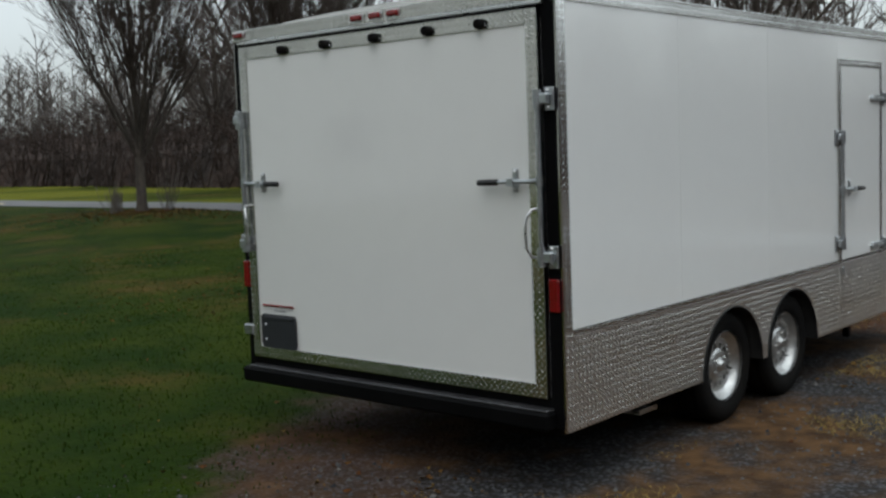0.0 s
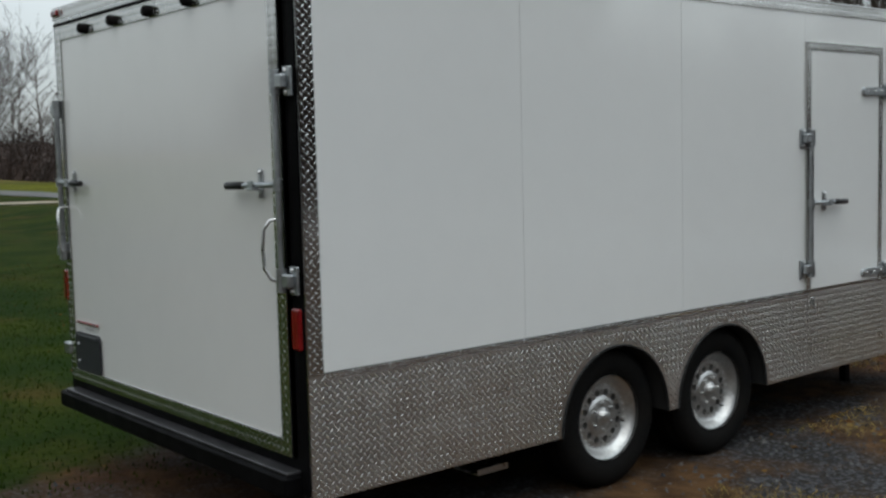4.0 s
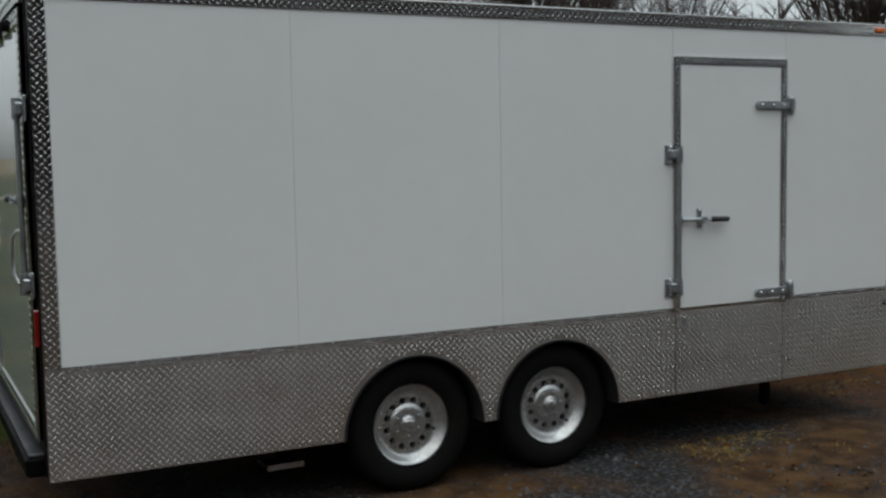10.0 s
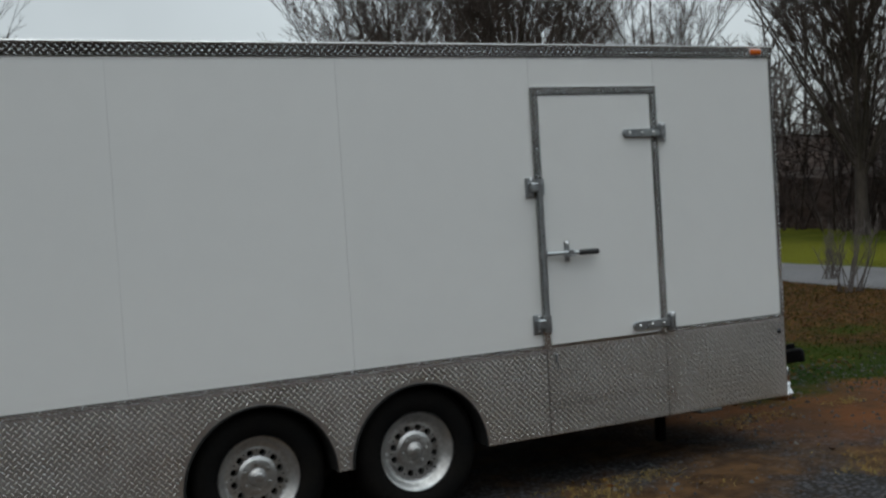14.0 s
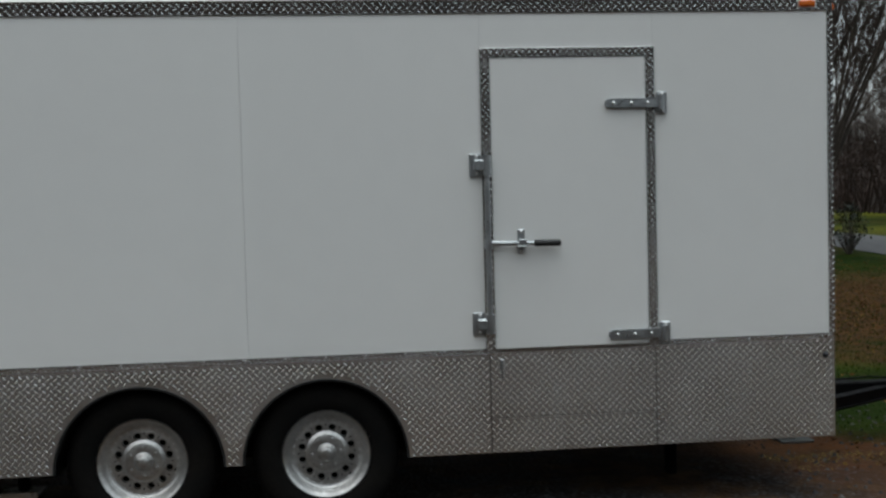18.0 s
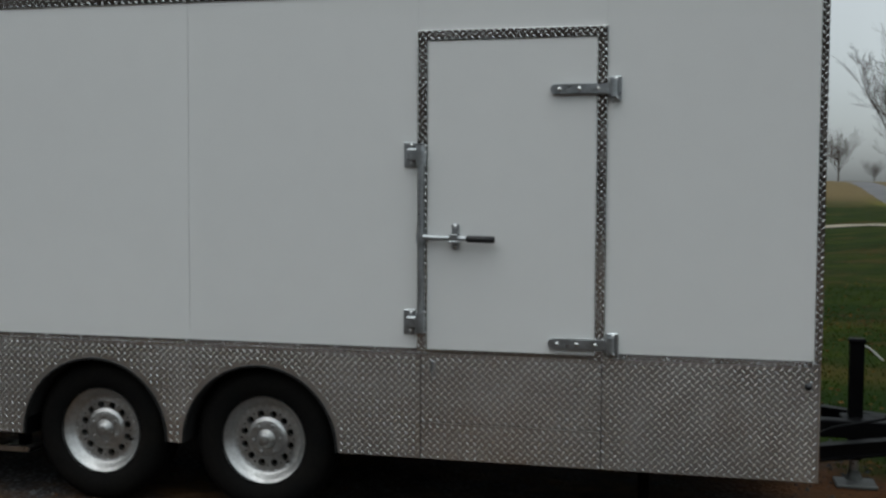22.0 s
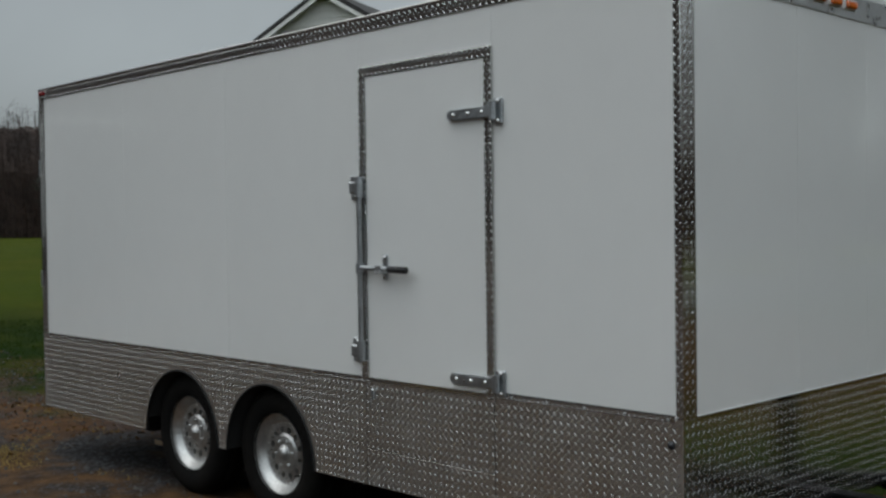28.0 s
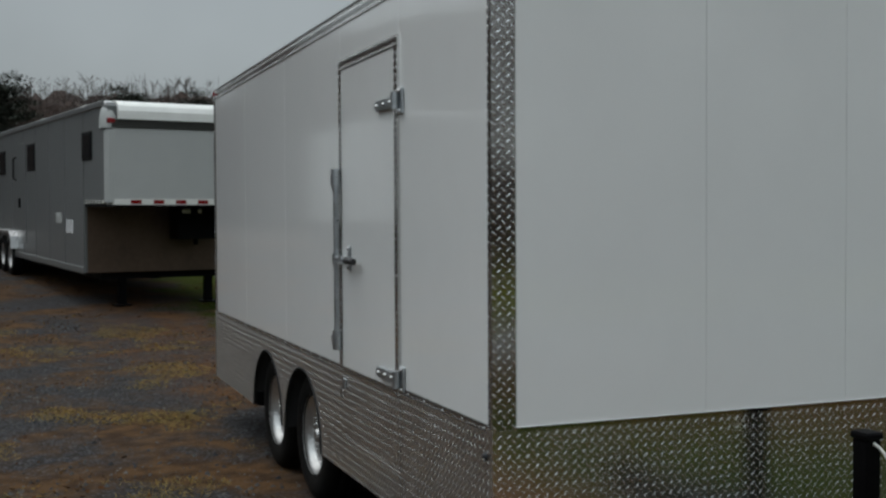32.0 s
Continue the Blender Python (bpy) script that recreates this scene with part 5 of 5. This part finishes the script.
for x0, w, z0, h in ((-0.77, 0.59, 2.22, 0.42), (-5.05, 0.74, 2.16, 0.49), (-8.2, 0.7, 2.15, 0.48)):
    wf = Q("window", Geo().box(x0 - w, x0, -0.02, 0.01, z0, z0 + h, 0.012), M_BLACK, "dark framed trailer window")
    Q("pane", Geo().box(x0 - w + 0.04, x0 - 0.04, -0.024, -0.018, z0 + 0.04, z0 + h - 0.04, 0.002), M_GLASS, "", wf)
dr = Q("side_door", Geo().box(-6.6, -5.95, -0.012, 0.01, 0.85, 2.7, 0.01), M_GOOSE_SIDE, "closed side door in the shade-darkened skin")
Q("handle", Geo().box(-6.55, -6.48, -0.05, -0.010, 1.5, 1.68, 0.008), M_BLACK, "", dr)
Q("grab_rail", Geo().tube([(-6.95, -0.005, 2.02), (-6.95, -0.06, 2.06), (-6.95, -0.06, 2.42), (-6.95, -0.005, 2.46)], 0.018, 8), M_BLACK, "dark grab rail beside the door")
Q("hatch", Geo().box(-2.5, -2.08, -0.012, 0.01, 1.13, 1.34, 0.006), M_CARW, "small white service hatch")
Q("hatch", Geo().box(-3.3, -2.9, -0.010, 0.01, 1.28, 1.44, 0.006), M_GOOSE_NOSE, "small pale service hatch")
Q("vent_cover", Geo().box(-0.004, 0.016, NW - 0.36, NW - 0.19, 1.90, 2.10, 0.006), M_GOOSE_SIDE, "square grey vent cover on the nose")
nl = Q("socket", Geo().box(-0.004, 0.05, NW - 0.32, NW - 0.21, 1.70, 1.80, 0.01), M_BLACK, "black electric socket on the nose")
Q("socket_lid", Geo().box(0.046, 0.07, NW - 0.31, NW - 0.22, 1.76, 1.785, 0.004), M_DARKPL, "", nl)
kp = Q("kingpin_box", Geo().prism([(1.22, 1.56), (2.11, 1.56), (1.97, 1.32), (1.95, 1.08), (1.23, 1.07)], -1.15, -0.72, "x"), M_BLACK, "black kingpin box")
Q("kingpin", Geo().tube([(-0.95, 1.57, 1.08), (-0.95, 1.57, 0.98)], 0.04, 10), M_BLACK, "", kp)
for y in (1.29, 1.53, 1.87):
    Q("plate", Geo().box(-0.725, -0.70, y, y + (0.12 if y < 1.4 else 0.05), 1.46, 1.515), M_VENT, "", kp)
for y in (0.6, 1.945):
    z = below(BX - 0.2, y)
    lg = Q("landing_leg", Geo().box(BX - 0.26, BX - 0.14, y - 0.06, y + 0.06, z + 0.02, 1.0, 0.006), M_BLACK, "black landing leg")
    Q("foot", Geo().box(BX - 0.34, BX - 0.06, y - 0.12, y + 0.12, z - 0.02, z + 0.025, 0.004), M_BLACK, "", lg)
Q("cross_brace", Geo().tube([(BX - 0.2, 1.25, 0.56), (BX - 0.2, 1.5, 0.50), (BX - 0.2, 1.92, 0.50)], 0.025, 8), M_BLACK, "black landing gear brace")
Q("gear_box", Geo().box(BX - 0.3, BX - 0.1, 1.0, 1.2, 0.45, 0.58, 0.02), M_BLACK, "black landing gear box")
for k in range(3):
    x = -7.55 - k * 0.86
    wz = below(x, 0.1) + 0.375
    w = Q("wheel", me_t, M_RUBBER, "black trailer tyre", at=Matrix.Translation((x, 0.06, wz)) @ Matrix.Diagonal((1.08, 1.1, 1.08, 1)))
    Q("rim", me_r, M_RIM, "", w)
    Q("hub_cap", me_c, M_RIM, "", w)
Q("fender", Geo().prism([(-6.87, 0.72), (-6.92, 0.95), (-7.12, 1.05), (-9.75, 1.05), (-9.95, 0.95), (-10.0, 0.72), (-9.94, 0.72), (-9.88, 0.92), (-9.7, 1.0), (-7.17, 1.0), (-6.99, 0.92), (-6.93, 0.72)], -0.14, 0.02, "y"), M_ALU, "bright triple-axle fender")
Q("underframe", Geo().box(GL + 0.2, BX - 0.1, 0.25, NW - 0.4, 0.46, 0.575), M_BLACK, "black underframe")
for x in (-2.3, -5.6):
    Q("roof_vent", Geo().box(x - 0.35, x, 0.25, 0.65, 3.04, 3.13, 0.02), M_VENT, "low white roof vent")


# ---- cargo trailer across the yard, mirrored in the side skin ----
ct = thing("cargo_trailer", "tall white cargo trailer with dark lower panels, parked across the yard", "trailer", (-13.4, -6.05, gh(-13.4, -6.0)), 180)
part("body", Geo().box(0.0, 7.0, 0.0, 2.5, 1.02, 3.35, 0.05), M_GOOSE, ct, "white trailer body")
# unseen dark end wall, added so the mirrored white stops at this corner
part("front_panel", Geo().box(-0.03, 0.012, 0.04, 2.46, 0.95, 3.28, 0.01), M_BAND, ct, "dark front wall added to end the mirrored white")
part("skirt", Geo().box(0.04, 6.96, 0.03, 2.47, 0.42, 1.02, 0.02), M_BLACK, ct, "dark lower panel")
part("roof_band", Geo().box(-0.01, 7.01, -0.01, 2.51, 3.30, 3.36, 0.01), M_ALU, ct, "bright roof edge")
for x in (3.1, 4.0):
    for y, s_ in ((-0.02, -1), (2.52, 1)):
        w = part("wheel", Geo().lathe([(0.0, -0.1), (0.2, -0.11), (0.31, -0.1), (0.34, -0.06), (0.34, 0.06), (0.31, 0.1), (0.2, 0.11), (0.0, 0.1)], (x, y - s_ * 0.1, 0.34), 24), M_RUBBER, ct)
        part("rim", Geo().lathe([(0.0, s_ * 0.118), (0.18, s_ * 0.115), (0.2, s_ * 0.105)], (x, y - s_ * 0.1, 0.34), 18), M_RIM, w)


# ---- houses and cars far off ----
def house(name, label, at, turn, length, width, wall_h, pitch, siding, lap=0.2, group=""):
    h = thing(name, label, "house", at, turn, group)
    rise = width / 2 * math.tan(radians(pitch))
    part("wall", Geo().box(-length, 0, -width / 2, width / 2, -0.3, wall_h), siding, h)
    z = 0.0
    part("gable", Geo().prism([(-width / 2, wall_h), (width / 2, wall_h), (0, wall_h + rise)], -length, 0, "x"), siding, h)
    k = 0
    while z < rise - 0.1:
        hw = (width / 2) * (1 - z / rise)
        hw2 = (width / 2) * (1 - min(rise, z + lap) / rise)
        g = Geo()
        g.add([(0.0, -hw, wall_h + z), (0.0, hw, wall_h + z), (0.0, hw2, wall_h + z + lap), (0.0, -hw2, wall_h + z + lap),
               (0.028, -hw, wall_h + z), (0.028, hw, wall_h + z), (0.006, hw2, wall_h + z + lap), (0.006, -hw2, wall_h + z + lap)],
              [(4, 5, 6, 7), (0, 4, 7, 3), (1, 2, 6, 5), (0, 1, 5, 4), (3, 7, 6, 2)])
        part("siding_board", g, siding, h)
        z += lap
    for s in (-1, 1):
        ov = 0.35
        a = (s * (width / 2 + ov), wall_h - ov * math.tan(radians(pitch)))
        b = (0, wall_h + rise)
        part("roof", Geo().prism([(a[0], a[1]), (b[0], b[1]), (b[0], b[1] + 0.14), (a[0], a[1] + 0.14)], -length - 0.3, 0.35, "x"), M_SHINGLE, h, "dark shingled roof slope")
        part("rake_board", Geo().prism([(a[0], a[1] - 0.12), (b[0], b[1] - 0.12), (b[0], b[1] + 0.02), (a[0], a[1] + 0.02)], 0.30, 0.34, "x"), M_VENT, h, "white rake board")
    for y in (-width * 0.27, width * 0.22):
        w = part("window", Geo().box(0.0, 0.05, y - 0.55, y + 0.55, 0.9, 2.2, 0.01), M_VENT, h, "white window frame")
        part("pane", Geo().box(0.04, 0.06, y - 0.47, y + 0.47, 0.98, 2.12), M_GLASS, w)
    return h


house("house", "house with white lap-sided gable and dark roof", (-17.4, 16.2, gh(-17.4, 16.2)), -66, 11, 10.4, 4.5, 30.5, M_SIDING)
house("house", "grey house with dark roof across the field", (-17.0, 84.0, gh(-17, 84)), -75, 14, 9, 2.9, 26, M_TAN, 0.3)
house("house", "long tan house with dark roof across the field", (1.0, 98.0, gh(1, 98)), -110, 18, 9, 2.9, 24, M_TAN, 0.3)


def car(name, label, at, turn, paint, group="parked cars"):
    c = thing(name, label, "car", at, turn, group)
    low = [(-2.2, 0.28), (2.15, 0.28), (2.25, 0.5), (2.15, 0.78), (1.2, 0.92), (-1.7, 0.96), (-2.25, 0.9), (-2.28, 0.5)]
    part("body", Geo().prism(low, -0.86, 0.86, "y"), paint, c)
    top = Geo()
    q0, q1 = [(-1.9, 0.94), (1.2, 0.90)], [(-1.35, 1.42), (0.35, 1.42)]
    top.add([(q0[0][0], -0.82, 0.94), (q0[1][0], -0.82, 0.9), (q0[1][0], 0.82, 0.9), (q0[0][0], 0.82, 0.94),
             (q1[0][0], -0.64, 1.40), (q1[1][0], -0.64, 1.40), (q1[1][0], 0.64, 1.40), (q1[0][0], 0.64, 1.40)],
            [(3, 2, 1, 0), (4, 5, 6, 7), (0, 1, 5, 4), (1, 2, 6, 5), (2, 3, 7, 6), (3, 0, 4, 7)])
    part("window", top, M_GLASS, c, "dark glasshouse")
    part("roof", Geo().box(-1.4, 0.4, -0.66, 0.66, 1.39, 1.45, 0.03), paint, c)
    for x in (-0.5, 0.32):
        part("pillar", Geo().prism([(x - 0.05, 0.92), (x + 0.05, 0.92), (x * 0.9 + 0.03, 1.42), (x * 0.9 - 0.05, 1.42)], -0.80, 0.80, "y"), paint, c)
    for x in (-1.4, 1.4):
        for s in (-1, 1):
            w = part("wheel", Geo().lathe([(0.0, -0.11), (0.2, -0.11), (0.3, -0.1), (0.32, -0.06), (0.32, 0.06), (0.3, 0.1), (0.2, 0.11), (0.0, 0.11)], (x, s * 0.8, 0.32), 20), M_RUBBER, c)
            part("rim", Geo().lathe([(0.0, s * 0.12), (0.19, s * 0.115), (0.2, s * 0.1)], (x, s * 0.8, 0.32), 14), M_RIM, w)
    for s in (-1, 1):
        part("headlight", Geo().box(2.12, 2.22, s * 0.6 - 0.15, s * 0.6 + 0.15, 0.6, 0.74, 0.02), M_LENS, c)
        part("tail_light", Geo().box(-2.29, -2.2, s * 0.66 - 0.12, s * 0.66 + 0.12, 0.68, 0.84, 0.02), M_RED, c)
    return c


car("car", "white parked car across the field", (-9.4, 66.0, gh(-9.4, 66) + 0.1), 175, M_CARW)
car("car", "silver parked car across the field", (3.2, 70.0, gh(3.2, 70)), 190, M_CARS)
car("car", "white parked car across the field", (-3.0, 72.0, gh(-3, 72)), 10, M_CARW)

# ---- loose cover on the ground ----
cr = np.random.default_rng(5)


def scatter(name, n, box, accept, make, material, label, category):
    """Loose pieces over a stretch of ground, joined into one mesh."""
    g = Geo()
    x0, x1, y0, y1 = box
    tries = cr.random((n * 3, 6))
    done = 0
    for q in tries:
        x, y = x0 + (x1 - x0) * q[0], y0 + (y1 - y0) * q[1]
        if q[5] > accept(x, y):
            continue
        make(g, x, y, gh(x, y), q)
        done += 1
        if done >= n:
            break
    return solid(name, g, material, label, category, "stuff", fix=False)


def stone(g, x, y, z, q):
    s = 0.006 + 0.016 * q[2] ** 3
    a = q[3] * 6.28
    c, d = math.cos(a) * s, math.sin(a) * s
    g.add([(x + c, y + d, z), (x - d * 0.8, y + c * 0.8, z), (x - c, y - d, z), (x + d * 0.7, y - c * 0.7, z), (x + c * 0.2, y + d * 0.3, z + s * (0.6 + 0.5 * q[4]))],
          [(0, 1, 4), (1, 2, 4), (2, 3, 4), (3, 0, 4)])


def leaf(g, x, y, z, q):
    s = 0.011 + 0.019 * q[2] ** 2
    a = q[3] * 6.28
    c, d = math.cos(a) * s, math.sin(a) * s
    u, w = 0.02 * q[4], 0.012 * q[2]
    g.add([(x + c, y + d, z + 0.006 + u), (x - d * 0.5, y + c * 0.5, z + 0.006 + w), (x - c, y - d, z + 0.008 + u * 0.6), (x + d * 0.5, y - c * 0.5, z + 0.004), (x, y, z + 0.004)],
          [(0, 1, 4), (1, 2, 4), (2, 3, 4), (3, 0, 4)])


def blade(g, x, y, z, q):
    h = 0.012 + 0.02 * q[2]
    a = q[3] * 6.28
    w = 0.004 + 0.004 * q[4]
    c, d = math.cos(a), math.sin(a)
    g.add([(x + c * w, y + d * w, z - 0.005), (x - c * w, y - d * w, z - 0.005), (x + d * h * 0.6 * (q[4] - 0.3), y - c * h * 0.6 * (q[4] - 0.3), z + h)], [(0, 1, 2)])


def lawn_edge(x, y):
    return y + 1.2 * noise.noise((x * 0.7, y * 0.7, 0)) + 1.25 * smooth(4.2, 6.0, x) + 1.3 * (1 - smooth(-1.6, 0.6, x))


def patchy(x, y, s=0.8):
    return noise.noise((x * s, y * s, 7)) + 0.5 * noise.noise((x * s * 3, y * s * 3, 2))


def straw(g, x, y, z, q):
    h, a, w = 0.02 + 0.035 * q[2], q[3] * 6.28, 0.0024
    c, d = math.cos(a), math.sin(a)
    g.add([(x - d * w, y + c * w, z), (x + d * w, y - c * w, z), (x + c * h, y + d * h, z + 0.004 + 0.022 * q[4])], [(0, 1, 2)])


M_STRAW = island_mat("dry_straw", [(0.10, 0.055, 0.018), (0.2, 0.13, 0.035), (0.26, 0.18, 0.05), (0.14, 0.085, 0.025), (0.09, 0.085, 0.02), (0.3, 0.22, 0.09)])
scatter("dry_grass", 110000, (-7, 9, -5, 0.8), lambda x, y: max(0.0, 2.4 * patchy(x + 3, y - 5, 0.9) - 0.35) * (0.0 if 0.05 < y < 2.2 and 0 < x < 5 else 1), straw, M_STRAW, "tufts of dry yellow grass on the gravel", "dry grass")
scatter("gravel", 26000, (-7, 11, -6, 2.2), lambda x, y: (0.9 if patchy(x, y) > -0.15 else 0.25) * (0.0 if 0.1 < y < 2.2 and 0 < x < 5 else 1), stone, M_STONE, "loose crushed grey stone of the drive", "gravel")
scatter("fallen_leaves", 15000, (-16, 12, -6, 2.4), lambda x, y: max(0.02, 1.5 * patchy(x, y, 0.75) - 0.1) * (0.15 if 0.1 < y < 2.2 and 0 < x < 5 else 1), leaf, M_LEAF, "scattered brown and yellow fallen leaves", "leaves")
scatter("fallen_leaves", 18000, (-6, 17, 2.0, 15), lambda x, y: max(0.01, 0.0 + 0.5 * patchy(x, y, 0.3) * smooth(0, 6, x) + (1.3 * math.exp(-((x - 11.4) ** 2 + (y - 7.0) ** 2) / 20))), leaf, M_LEAF, "brown fallen leaves on the lawn", "leaves")
scatter("fallen_leaves", 4000, (8, 14, 18, 26), lambda x, y: math.exp(-((x - 12.2) ** 2 + (y - 21.3) ** 2) / 5), lambda g, x, y, z, q: leaf(g, x, y, z + 0.004, (q[0], q[1], q[2] + 0.3, q[3], q[4])), M_LEAF, "brown fallen leaves under the tree", "leaves")
scatter("grass", 90000, (-9, 14.4, -0.6, 14), lambda x, y: (0.95 if lawn_edge(x, y) > 2.6 else 0.25 if lawn_edge(x, y) > 2.1 else 0.0) * (1.0 if y < 8 else 0.5), blade, M_BLADE, "short winter lawn grass", "grass")
